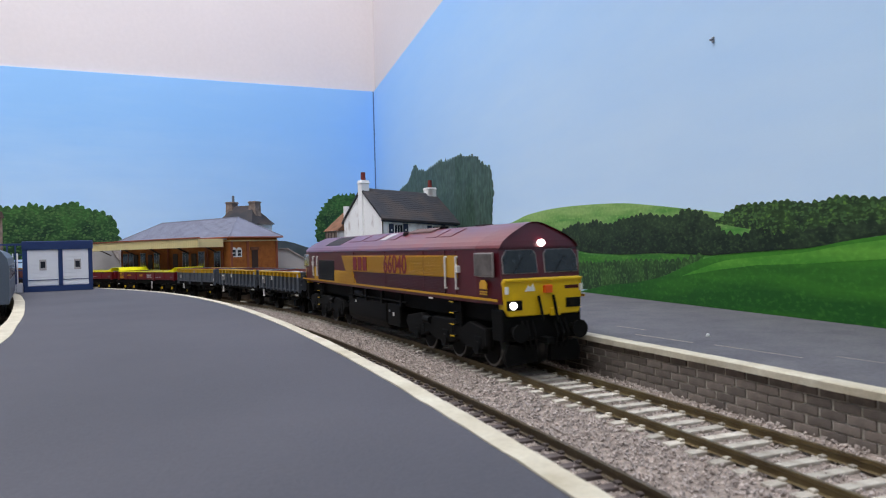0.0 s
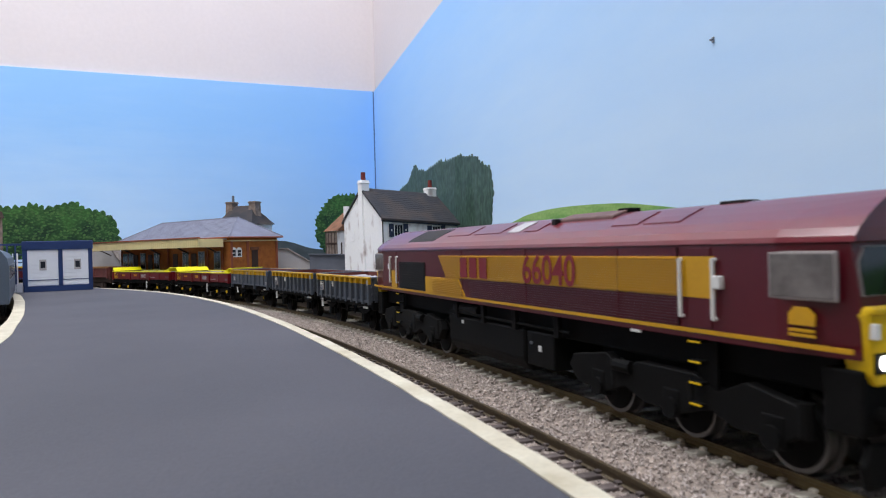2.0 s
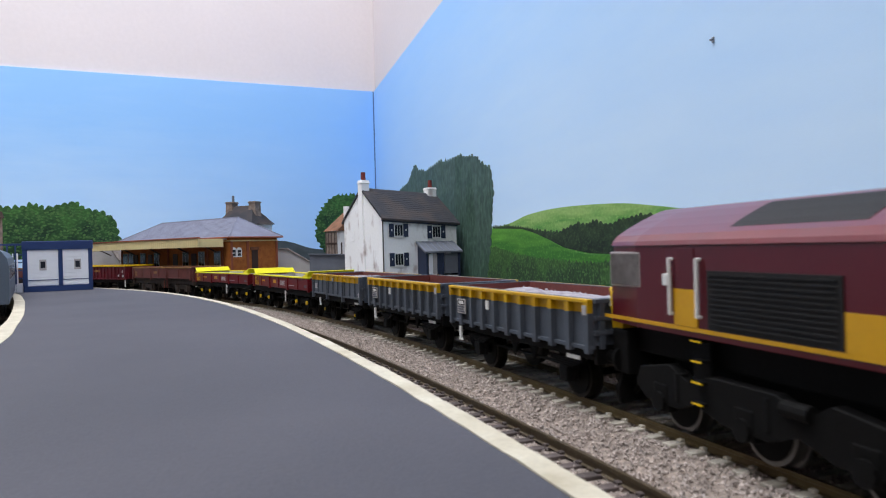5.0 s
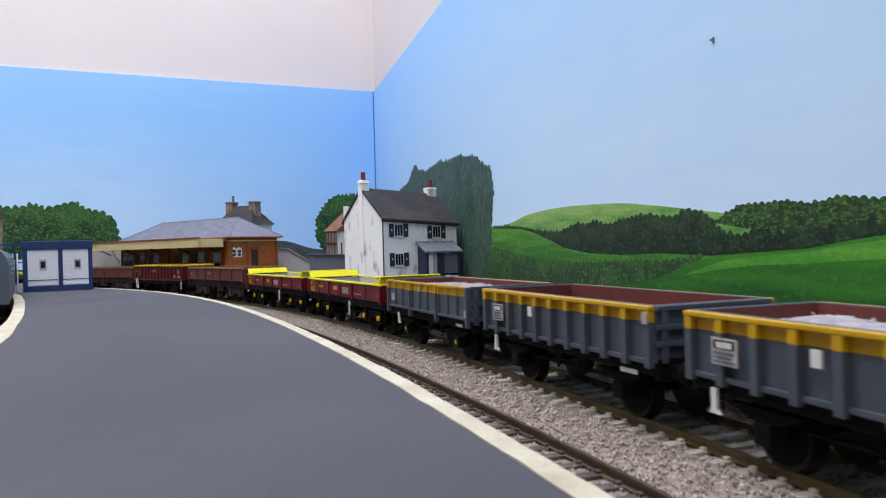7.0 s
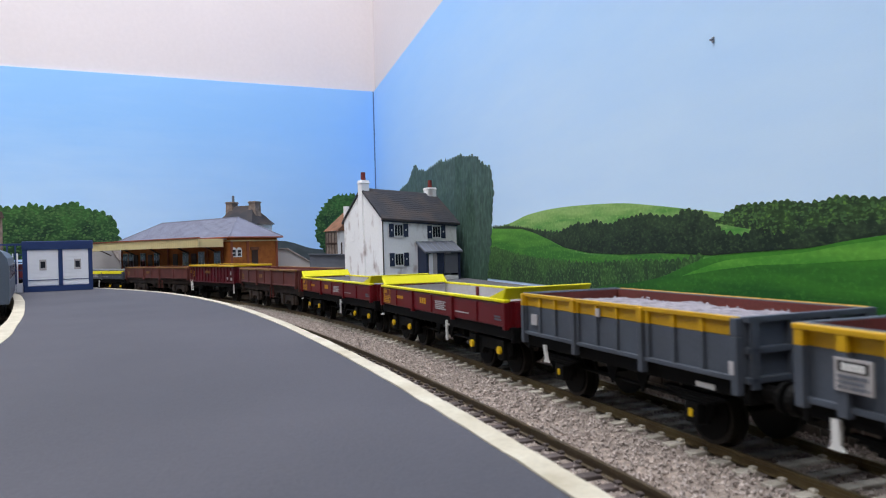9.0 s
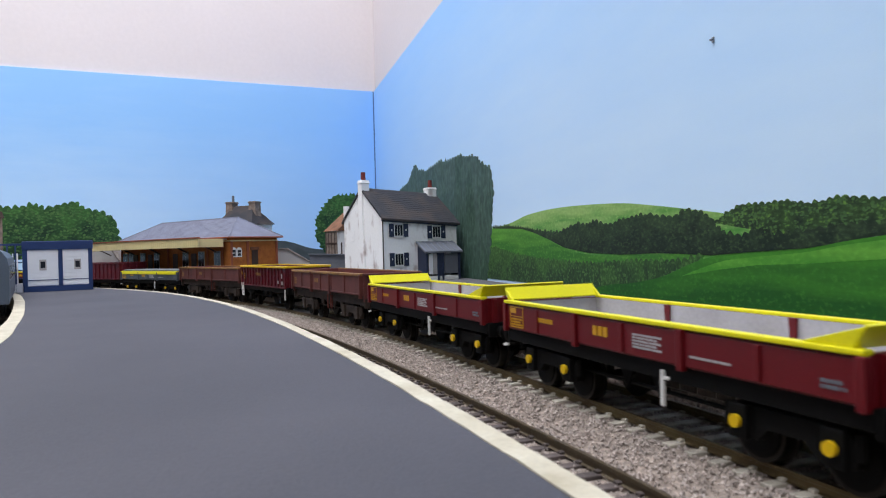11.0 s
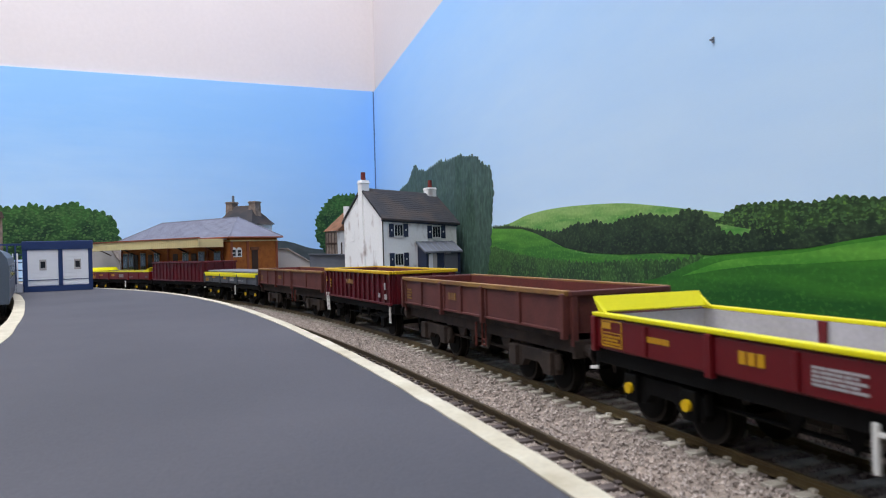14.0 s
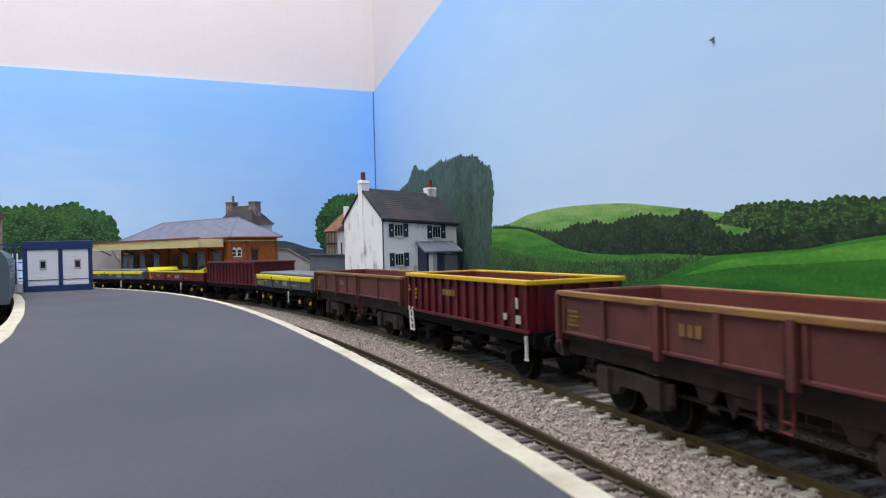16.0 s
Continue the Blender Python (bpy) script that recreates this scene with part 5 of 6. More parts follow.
def brown_wagon(L, seed):
    t = empty("bogie_wagon", Matrix(), "weathered brown open wagon with a rubbed gold top rail", "wagon", "wagons of the train")
    ws = running_gear(t, L, True, BROWN_UND, inboard=6.0, bar=12.2)
    h = L / 2
    tub(t, L - 2, 18.0, 29.0, 32.4, BROWN_WAG, RUST_IN)
    bay = [-h + 2, -h + 44, -h + 79, h - 2]
    for k in (-1, 1):
        part("side_sill", box(-h + 1, h - 1, min(k * 14.0, k * 15.4), max(k * 14.0, k * 15.4), 16.4, 18.1, 0.2), BROWN_UND, t)
    for k in (-1, 1):
        y0 = k * 16.2
        part("top_rail", box(-h + 1, h - 1, min(y0 - k * 1.0, y0 + k * 1.2), max(y0 - k * 1.0, y0 + k * 1.2), 28.0, 29.4, 0.2), BROWN_RIM, t, "rubbed gold top rail")
        for i in range(3):
            xa, xb = bay[i], bay[i + 1]
            dr = part("drop_door", box(xa + 1.2, xb - 1.2, min(y0, y0 + k * 0.5), max(y0, y0 + k * 0.5), 18.4, 28.0, 0.2), BROWN_WAG, t)
            part("door_sill", box(xa + 1.0, xb - 1.0, min(y0, y0 + k * 0.9), max(y0, y0 + k * 0.9), 18.2, 19.0, 0.15), BROWN_WAG, dr)
            x = (xa + xb) / 2
            part("door_rib", box(x - 0.9, x + 0.9, min(y0, y0 + k * 1.2), max(y0, y0 + k * 1.2), 18.4, 27.9, 0.15), BROWN_WAG, dr)
            for x in (xa + 2.4, xb - 2.4):
                part("hinge_post", box(x - 0.5, x + 0.5, min(y0, y0 + k * 1.0), max(y0, y0 + k * 1.0), 18.4, 27.9, 0.15), BROWN_WAG, dr)
        for i in range(4):
            x = bay[i]
            part("post", box(x - 0.9, x + 0.9, min(y0, y0 + k * 1.7), max(y0, y0 + k * 1.5), 16.6, 28.6, 0.2), BROWN_WAG, t)
    for e in (-1, 1):
        for y in (-15, -5, 5, 15):
            part("end_post", box(min(e * (h - 1), e * (h + 0.4)), max(e * (h - 1), e * (h + 0.4)), y - 0.9, y + 0.9, 14.8, 28.6, 0.2), BROWN_WAG, t)
        part("end_rail", box(min(e * (h - 1.6), e * (h + 0.6)), max(e * (h - 1.6), e * (h + 0.6)), -16.2, 16.2, 28.0, 29.3, 0.2), BROWN_WAG, t)
    emblem(t, -h + 50.5, -16.85, 22.6, 7.2, 2.5, BROWN_RIM, -1)
    bars(t, -h + 6, -16.85, 20.5, 6, 4.5, 4, BROWN_RIM)
    part("label_plate", box(-h + 4.2, -h + 5.2, -16.85, -16.5, 25, 27.4), BROWN_RIM, t)
    part("brake_handle", tube((4.5, -15, 16), (4.5, -15, 8), 0.42, 6), RUST_IN, t)
    bm = None
    for x in (9.2, 11.8):
        bm = tube((x, -15, 16), (x, -15, 8.6), 0.28, 5, bm)
    for z in (8.8, 10.6):
        bm = tube((9.2, -15, z), (11.8, -15, z), 0.28, 5, bm)
    part("ladder", bm, RUST_IN, t)
    for k in (-1, 1):
        for x in (-12, 22):
            part("truss_bracket", extrude([(x - 6, 16.4), (x + 6, 16.4), (x + 1.6, 9.6), (x - 1.6, 9.6)], "y", min(k * 12.0, k * 13.0), max(k * 12.0, k * 13.0), 0.1), BROWN_UND, t)
    part("brake_cylinder", tube((-4, -10.5, 12), (3, -10.5, 12), 2.4, 14), BROWN_UND, t)
    return t, ws


def ribbed_maroon(L, zt, rim, label):
    t = empty("box_wagon", Matrix(), label, "wagon", "wagons of the train")
    ws = running_gear(t, L, False, BLACK, None, L * 0.33)
    h = L / 2
    tub(t, L - 2, 16.4, zt - 0.6, 32.0, DEEP_WAG, RUST_IN)
    rm = WARN if rim else DEEP_WAG
    for k in (-1, 1):
        y0 = k * 16.0
        part("top_rail", box(-h + 0.6, h - 0.6, min(y0 - k * 1.0, y0 + k * 1.4), max(y0 - k * 1.0, y0 + k * 1.4), zt - 1.5, zt, 0.3), rm, t, "yellow top rim" if rim else "")
        n = 15
        for i in range(n):
            x = -h + 2.4 + (L - 4.8) * i / (n - 1)
            part("rib", box(x - 0.8, x + 0.8, min(y0, y0 + k * 0.9), max(y0, y0 + k * 0.9), 16.6, zt - 1.5, 0.25), DEEP_WAG, t)
        part("sill", box(-h + 1, h - 1, min(y0, y0 + k * 1.0), max(y0, y0 + k * 1.0), 15.8, 16.8, 0.15), DEEP_WAG, t)
    for e in (-1, 1):
        part("end_rail", box(min(e * (h - 1.6), e * (h - 0.0)), max(e * (h - 1.6), e * (h - 0.0)), -14.9, 14.9, zt - 1.5, zt, 0.3), rm, t)
        for y in (-13, -4.5, 4.5, 13):
            part("end_post", box(min(e * (h - 1), e * (h + 0.2)), max(e * (h - 1), e * (h + 0.2)), y - 0.9, y + 0.9, 15, zt - 1.6, 0.2), DEEP_WAG, t)
    if rim:
        bm = None
        for x in (-h + 3, -h + 6.6):
            bm = tube((x, -16.8, 17.5), (x + 1.4, -16.8, 7.5), 0.45, 6, bm)
        for f in (0.2, 0.45, 0.7, 0.95):
            bm = tube((-h + 3 + 1.4 * f, -16.8, 17.5 - 10 * f), (-h + 6.6 + 1.4 * f, -16.8, 17.5 - 10 * f), 0.35, 5, bm)
        part("ladder", bm, WHITE, t, "white access ladder")
        lever(t, h - 3.5, 7.8, 15.2, 0.0, 0.9)
        emblem(t, -h + 40, -17.0, 24.0, 12, 2.2, BROWN_RIM, -1, 4)
        for x, z, w, hh in ((h - 16, 19.0, 2.2, 2.0), (h - 8, 18.4, 2.8, 2.4), (h - 8, 22.8, 1.4, 3.2)):
            part("label_plate", box(x, x + w, -17.15, -16.85, z, z + hh), PALE_IN, t)
        part("end_mark", box(h + 0.2, h + 0.45, -1.5, -0.5, 18, 22), WHITE, t)
        bars(t, -h + 3.5, -17.0, 24, 1.6, 3, 2, GOLD)
        bars(t, -h + 11, -17.0, 21, 2, 5, 3, GOLD)
    return t, ws


TRAIN = []


def couple(made, centre, pivot):
    TRAIN.append((made[0], made[1], centre, pivot))


couple(locomotive(), 0.0, 80.0)
couple(ribbed_grey(88.6, 1, True), -174.2, 28.0)
couple(ribbed_grey(84.5, 2, False), -272.8, 26.5)
couple(bayed_grey(84.0, 3), -370.5, 26.0)
couple(flap_wagon(123.0, RED_WAG, True, "red bogie ballast wagon with bright yellow rails and end flaps", 4), -485.0, 40.0)
couple(flap_wagon(125.0, RED_WAG, True, "red bogie ballast wagon with bright yellow rails and end flaps", 5), -623.6, 40.0)
couple(brown_wagon(130.0, 6), -762.5, 42.0)
couple(ribbed_maroon(104.0, 31.4, True, "dark maroon ribbed box wagon with a yellow top rim"), -894.5, 34.0)
couple(brown_wagon(139.0, 7), -1022.0, 46.0)
couple(flap_wagon(125.0, GREY_WAG, False, "grey bogie wagon with a bright yellow stripe along its side", 8), -1160.0, 39.0)
couple(ribbed_maroon(115.0, 34.4, False, "plain dark maroon ribbed box wagon"), -1283.5, 38.0)
couple(flap_wagon(128.0, RED_WAG, True, "red bogie ballast wagon with bright yellow rails and end flaps", 9), -1412.5, 40.0)
couple(flap_wagon(120.0, GREY_WAG, False, "grey bogie wagon with a bright yellow stripe along its side", 10), -1546.0, 39.0)


# ---- the station and what stands behind the line ----
def sash(parent, x0, x1, y, z0, z1, k, frame_mat, name="window", arched=False):
    """A window set in a wall that faces k along y: frame, pane, glazing bars, sill."""
    ya, yb = sorted((y, y + k * 0.5))
    fr = part(name, box(x0, x1, ya, yb, z0, z1, 0.1), frame_mat, parent)
    ya, yb = sorted((y + k * 0.3, y + k * 0.6))
    m = (x0 + x1) / 2
    for a, b in ((x0 + 0.7, m - 0.25), (m + 0.25, x1 - 0.7)):
        part("pane", box(a, b, ya, yb, z0 + 0.7, z1 - 0.7), PANE, fr)
    ya, yb = sorted((y, y + k * 1.1))
    part("sill", box(x0 - 0.5, x1 + 0.5, ya, yb, z0 - 0.7, z0 - 0.05), frame_mat, fr)
    return fr


def station():
    """Long brick station building: local x along the platform, y away from the line."""
    turn = math.degrees(math.atan2(705.9 - 859.3, -209.4 + 399.0))
    t = empty("station_building", mmpose(-399.0, 859.3, PLAT, 0, 0, turn), "orange brick station building with grey slate hipped roof and cream canopy", "building")
    x0, x1, y0, y1, top = -12.0, 220.0, 10.0, 70.0, 47.0
    wall = part("wall", box(x0, x1, y0, y1, 0, top, 0.2), BRICK, t)
    # plinth, quoins and string course
    part("plinth", box(x0 - 0.6, x1 + 0.6, y0 - 0.6, y1 + 0.6, 0, 6), TERRA, t)
    part("string_course", box(x0 - 0.8, x1 + 0.8, y0 - 0.8, y1 + 0.8, top - 3.4, top - 2.0, 0.2), CREAM, t)
    part("gutter", box(x0 - 5, x1 + 5, y0 - 5, y1 + 5, top, top + 1.6, 0.3), TERRA, t)
    # hipped roof
    bm = bmesh.new()
    a = [bm.verts.new(p) for p in ((x0 - 4.5, y0 - 4.5, top + 1.6), (x1 + 4.5, y0 - 4.5, top + 1.6), (x1 + 4.5, y1 + 4.5, top + 1.6), (x0 - 4.5, y1 + 4.5, top + 1.6))]
    r = [bm.verts.new(p) for p in ((x0 + 44, 40, 70.5), (x1 - 28, 40, 70.5))]
    for f in ((a[0], a[1], r[1], r[0]), (a[1], a[2], r[1]), (a[2], a[3], r[0], r[1]), (a[3], a[0], r[0]), (a[3], a[2], a[1], a[0])):
        bm.faces.new(f)
    roof = part("roof", bm, SLATE, t, "blue grey slate hipped roof")
    part("ridge", tube((x0 + 43, 40, 70.6), (x1 - 27, 40, 70.6), 0.7, 8), SLATE, roof)
    for cx, cy, rx in ((x0 - 4.5, y0 - 4.5, x0 + 44), (x1 + 4.5, y0 - 4.5, x1 - 28), (x1 + 4.5, y1 + 4.5, x1 - 28)):
        part("hip_tile", tube((cx, cy, top + 1.7), (rx, 40, 70.6), 0.6, 6), SLATE, roof)
    # slate courses
    for i in range(1, 16):
        f = i / 16
        z = top + 1.6 + (70.5 - top - 1.6) * f
        part("slate_course", box(x0 - 4.5 + 48.5 * f, x1 + 4.5 - 32.5 * f, y0 - 4.5 + 34.5 * f - 0.25, y0 - 4.5 + 34.5 * f + 0.1, z - 0.2, z + 0.1), SLATE, roof)
    # canopy over the platform
    can = part("canopy", extrude([(-24, 43.5), (9.8, 45.5), (9.8, 46.9), (-24, 45.5)], "x", -66, 214), GREY_REND, t)
    part("fascia", box(-68, 216, -25, -23.8, 38.0, 47.0, 0.2), CREAM, can, "cream timber valance")
    part("fascia_end", box(214.8, 216, -23.8, 4.5, 38, 46.5, 0.2), CREAM, can)
    part("fascia_end", box(-68, -66.8, -23.8, 10, 38, 46.5, 0.2), CREAM, can)
    part("fascia_cap", box(-69.5, 217.5, -26.2, -23, 47.1, 48.4, 0.2), TERRA, can)
    for i in range(70):
        x = -66 + i * 4.05
        part("valance_board", box(x + 0.15, x + 3.9, -25.35, -24.95, 38.2, 46.4), CREAM, can)
    for x in (-40, 20, 80, 140, 196):
        part("canopy_bracket", tube((x, 10, 32), (x, -14, 44), 0.8, 6), DOOR_B, can)
    # platform front: windows and doors
    for x in (-9, 5, 34, 66, 128, 160, 190):
        sash(t, x, x + 12, y0, 15, 34, -1, GREY_REND)
    for x in (18, 52, 108, 146):
        d = part("door", box(x, x + 10, y0 - 0.6, y0, 0.1, 32, 0.1), DOOR_B, t, "dark timber door")
        part("handle", tube((x + 8, y0 - 1.2, 15), (x + 8, y0 - 0.5, 15), 0.5, 8), STEEL, d)
    for x in (-11, 98, 178, 206):
        part("pilaster", box(x - 1.5, x + 1.5, y0 - 1.0, y0, 6, top - 3.4, 0.1), TERRA, t)
    # end wall
    for yy in (11.4, 17.8):
        ya, yb = yy, yy + 5.0
        fr = part("window", box(x1, x1 + 0.7, ya - 0.8, yb + 0.8, 27, 34, 0.1), WHITE, t, "white framed round-headed window")
        part("arch", tube((x1 - 0.2, (ya + yb) / 2, 34), (x1 + 0.7, (ya + yb) / 2, 34), 3.3, 20), WHITE, fr)
        part("pane", box(x1 + 0.5, x1 + 0.9, ya + 0.6, yb - 0.6, 28.2, 34.6), PANE, fr)
        part("glazing_bar", box(x1 + 0.8, x1 + 1.1, ya, yb, 31, 31.6), WHITE, fr)
    d = part("door", box(x1, x1 + 0.6, 36, 44, 0.1, 34, 0.1), DOOR_B, t, "dark timber door")
    part("lintel", box(x1, x1 + 0.9, 34.5, 45.5, 34, 37.5, 0.1), BROWN_WALL, t)
    for y in (y0 + 1.2, 31.0, y1 - 1.2):
        part("quoin", box(x1, x1 + 0.8, y - 1.4, y + 1.4, 6, top - 3.4, 0.1), TERRA, t)
    return t


station()


def stone_house():
    """The house behind the station, of which the roof and two chimneys show."""
    t = empty("stone_house", mmpose(-263.0, 932.0, PLAT + 2, 0, 0, -22), "white house with brown hipped roof and two stone chimneys", "building")
    part("wall", box(-27, 27, -22, 22, -2, 67, 0.2), LIME, t)
    bm = bmesh.new()
    a = [bm.verts.new(p) for p in ((-30, -25, 66.5), (30, -25, 66.5), (30, 25, 66.5), (-30, 25, 66.5))]
    r = [bm.verts.new(p) for p in ((-17, 0, 92), (12, 0, 92))]
    for f in ((a[0], a[1], r[1], r[0]), (a[1], a[2], r[1]), (a[2], a[3], r[0], r[1]), (a[3], a[0], r[0]), (a[3], a[2], a[1], a[0])):
        bm.faces.new(f)
    part("roof", bm, DARK_ROOF, t)
    for x, top in ((-21, 98), (16, 97)):
        ch = part("chimney", extrude([(x - 7, 74), (x + 7, 74), (x + 5.2, 84), (x + 5.2, top), (x - 5.2, top), (x - 5.2, 84)], "y", -6, 6, 0.3), CHIMNEY, t, "weathered stone chimney")
        part("chimney_cap", box(x - 6, x + 6, -6.8, 6.8, top - 2.4, top - 0.8, 0.2), CHIMNEY, ch)
        if x < 0:
            part("chimney_pot", tube((x + 2.5, 0, top), (x + 2.5, 0, top + 8), 1.7, 10), GREY_DARK, ch)
    sash(t, -18, -8, -22, 36, 50, -1, WHITE)
    sash(t, 8, 18, -22, 36, 50, -1, WHITE)


stone_house()


def cottage():
    """White cottage: local x along the front, y into the house; gable at x = 0."""
    t = empty("cottage", mmpose(-57.3, 662.0, PLAT, 0, 0, 33), "limewashed white cottage with dark roof and navy shutters", "house")
    L, W, e0, e1 = 85.0, 84.0, 61.0, 56.0
    rz0, rz1 = 90.5, 86.0
    bm = bmesh.new()
    lo = [bm.verts.new(p) for p in ((0, 0, 0), (L, 0, 0), (L, W, 0), (0, W, 0))]
    up = [bm.verts.new(p) for p in ((0, 0, e0), (L, 0, e1), (L, W, e1), (0, W, e0))]
    ri = [bm.verts.new(p) for p in ((0, W * 0.5, rz0), (L, W * 0.5, rz1))]
    for f in ((lo[0], lo[1], up[1], up[0]), (lo[2], lo[3], up[3], up[2]), (lo[1], lo[2], up[2], ri[1], up[1]), (lo[3], lo[0], up[0], ri[0], up[3]), (lo[3], lo[2], lo[1], lo[0]), (up[0], up[1], ri[1], ri[0]), (up[2], up[3], ri[0], ri[1])):
        bm.faces.new(f)
    part("wall", bm, LIME, t, "streaked limewashed wall")
    for k in (0, 1):
        bm = bmesh.new()
        ya, yb = ((-3.5, W * 0.5) if k == 0 else (W + 3.5, W * 0.5))
        rows = []
        for d in (0.0, 2.2):
            rows.append([bm.verts.new(p) for p in ((-1.2, ya, e0 - 2.5 + d), (L + 2.5, ya, e1 - 2.5 + d), (L + 2.5, yb, rz1 + 0.6 + d), (-1.2, yb, rz0 + 0.6 + d))])
        bm.faces.new(rows[0])
        bm.faces.new(rows[1][::-1])
        for i in range(4):
            j = (i + 1) % 4
            bm.faces.new((rows[0][i], rows[0][j], rows[1][j], rows[1][i]))
        rf = part("roof", bm, DARK_ROOF, t, "dark weathered tile roof")
        if k == 0:
            for i in range(1, 15):
                f = i / 15
                y = ya + (yb - ya) * f
                zl, zr = e0 - 0.3 + (rz0 - e0 + 3.1) * f, e1 - 0.3 + (rz1 - e1 + 3.1) * f
                part("tile_course", tube((-1.2, y, zl - 0.1), (L + 2.5, y, zr - 0.1), 0.22, 5), DARK_ROOF, rf)
    part("eaves_board", extrude([(-0.5, e0 - 3.4), (L + 1, e1 - 3.4), (L + 1, e1 - 1.2), (-0.5, e0 - 1.2)], "y", -1.2, -0.1), SHUTTER, t)
    # chimneys
    ch = part("chimney", extrude([(W * 0.5 - 7, 0), (W * 0.5 + 7, 0), (W * 0.5 + 6, 46), (W * 0.5 + 4.4, 62), (W * 0.5 + 4.4, rz0 + 10), (W * 0.5 - 4.4, rz0 + 10), (W * 0.5 - 4.4, 62), (W * 0.5 - 6, 46)], "x", -1.6, 7, 0.3), LIME, t, "white gable chimney breast")
    part("chimney_cap", box(-2.2, 7.6, W * 0.5 - 5, W * 0.5 + 5, rz0 + 6.5, rz0 + 8.0, 0.3), LIME, ch)
    part("chimney_pot", tube((2.6, W * 0.5, rz0 + 10), (2.6, W * 0.5, rz0 + 18), 2.5, 12, None, 2.2), POT, ch, "clay chimney pot")
    ch = part("chimney", box(L - 9, L + 1, W * 0.5 - 5, W * 0.5 + 5, rz1 - 12, rz1 + 9, 0.4), LIME, t, "white chimney")
    part("chimney_cap", box(L - 9.4, L + 1.4, W * 0.5 - 5.4, W * 0.5 + 5.4, rz1 + 6.6, rz1 + 7.8, 0.3), LIME, ch)
    part("chimney_pot", tube((L - 4, W * 0.5, rz1 + 9), (L - 4, W * 0.5, rz1 + 17), 2.4, 12, None, 2.0), POT, ch, "clay chimney pot")
    # windows with shutters
    for x, z in ((13, 43), (13, 15), (56, 41)):
        fr = part("window", box(x, x + 9.5, -0.6, 0.1, z, z + 12, 0.1), WHITE, t)
        for i in range(3):
            part("pane", box(x + 0.6 + i * 2.95, x + 2.9 + i * 2.95, -0.9, -0.5, z + 0.9, z + 11.1), PANE, fr)
        part("sill", box(x - 0.6, x + 10, -1.6, 0, z - 1.1, z - 0.1, 0.1), WHITE, fr)
        for xs in (x - 5.6, x + 10.2):
            sh = part("shutter", box(xs, xs + 5, -1.0, -0.1, z - 0.4, z + 12.4, 0.1), SHUTTER, t, "navy shutter with a cut-out")
            part("cut_out", box(xs + 1.9, xs + 3.1, -1.2, -0.9, z + 5.4, z + 7.2), WHITE, sh)
    # porch
    pr = part("porch", box(40, 78, -15, -0.1, 0, 4, 0.2), LIME, t, "white porch base")
    bm = extrude([(-17.5, 26), (0, 36), (0, 38), (-17.5, 28)], "x", 36.5, 80.5, 0.2)
    rf = part("porch_roof", bm, GREY_DARK, pr)
    for i in range(7):
        x = 38 + i * 6.8
        part("roof_bar", tube((x, -17.3, 28.1), (x, -0.3, 37.9), 0.45, 5), SLATE, rf)
    for x in (38.5, 51.5, 57, 76):
        part("post", box(x, x + 2, -16, -14, 0, 26.5, 0.2), SHUTTER, pr)
    part("porch_side", extrude([(-15, 4), (-0.2, 4), (-0.2, 35), (-15, 26.5)], "x", 38.6, 40), SHUTTER, pr)
    part("porch_side", extrude([(-15, 4), (-0.2, 4), (-0.2, 35), (-15, 26.5)], "x", 77, 78.4), SHUTTER, pr)
    part("navy_panel", box(53.5, 57, -15.4, -14.6, 4, 26), SHUTTER, pr)
    # The wide pane is opaque: its reflections are put into the grey.
    for x0, x1 in ((42, 46.6), (47, 51.4), (60, 75.6)):
        part("pane", box(x0, x1, -15.2, -14.7, 6, 25.5), HUT_WHITE if x0 < 47 else GREY_REND if x0 < 50 else GREY_DARK, pr)
    part("corner_strip", tube((0.5, -0.7, 0), (0.5, -0.7, e0 - 3), 0.5, 8), DOOR_B, t, "thin dark upright strip at the front corner")
    part("door", box(44, 54, -0.7, -0.1, 4, 27, 0.1), SHUTTER, t)
    # faint patches where windows were blocked, on the gable
    for y, z in ((14, 16), (50, 16), (60, 40)):
        part("blocked_window", box(-0.35, -0.05, y, y + 7, z, z + 14, 0.1), LIME, t)
    return t


cottage()


def outbuilding():
    t = empty("outbuilding", mmpose(-105.0, 790.0, PLAT, 0, 0, 33), "half-timbered white lean-to house with a brown tiled roof", "house")
    part("wall", box(-18, 8, -6, 26, 0, 54, 0.2), LIME, t)
    part("roof", extrude([(-20, 53), (6, 75), (10, 75), (10, 53)], "y", -9, 29, 0.3), BROWN_ROOF, t, "orange brown tiled roof")
    part("stone_wall", box(-18.5, -18.0, -6, 26, 0.1, 52, 0), CHIMNEY, t, "weathered stone end wall")
    part("beam", box(-18.9, -18.4, -6, 26, 38, 40, 0), DOOR_B, t)
    for y in (0, 8, 16, 24):
        part("beam", box(-18.9, -18.4, y - 0.8, y + 0.8, 26, 52), DOOR_B, t)
    for x in (-14, -8):
        part("beam", box(x, x + 1.5, -6.4, -5.9, 8, 40), DOOR_B, t)
    part("chimney", box(-2, 3, 6, 11, 62, 81, 0.3), LIME, t)
    sash(t, -15, -8, -6, 12, 24, -1, DOOR_B)


outbuilding()

# the road ramp beside the station and the low roofs behind it
r = tagged(part("road_ramp", extrude([(0, 0), (58, 0), (58, 12), (22, 34), (0, 34)], "y", 0, 12, 0.4), GREY_REND, m=mmpose(-202.0, 800.0, PLAT, 0, 0, 8)), "pale grey rendered ramp wall beside the station", "wall")
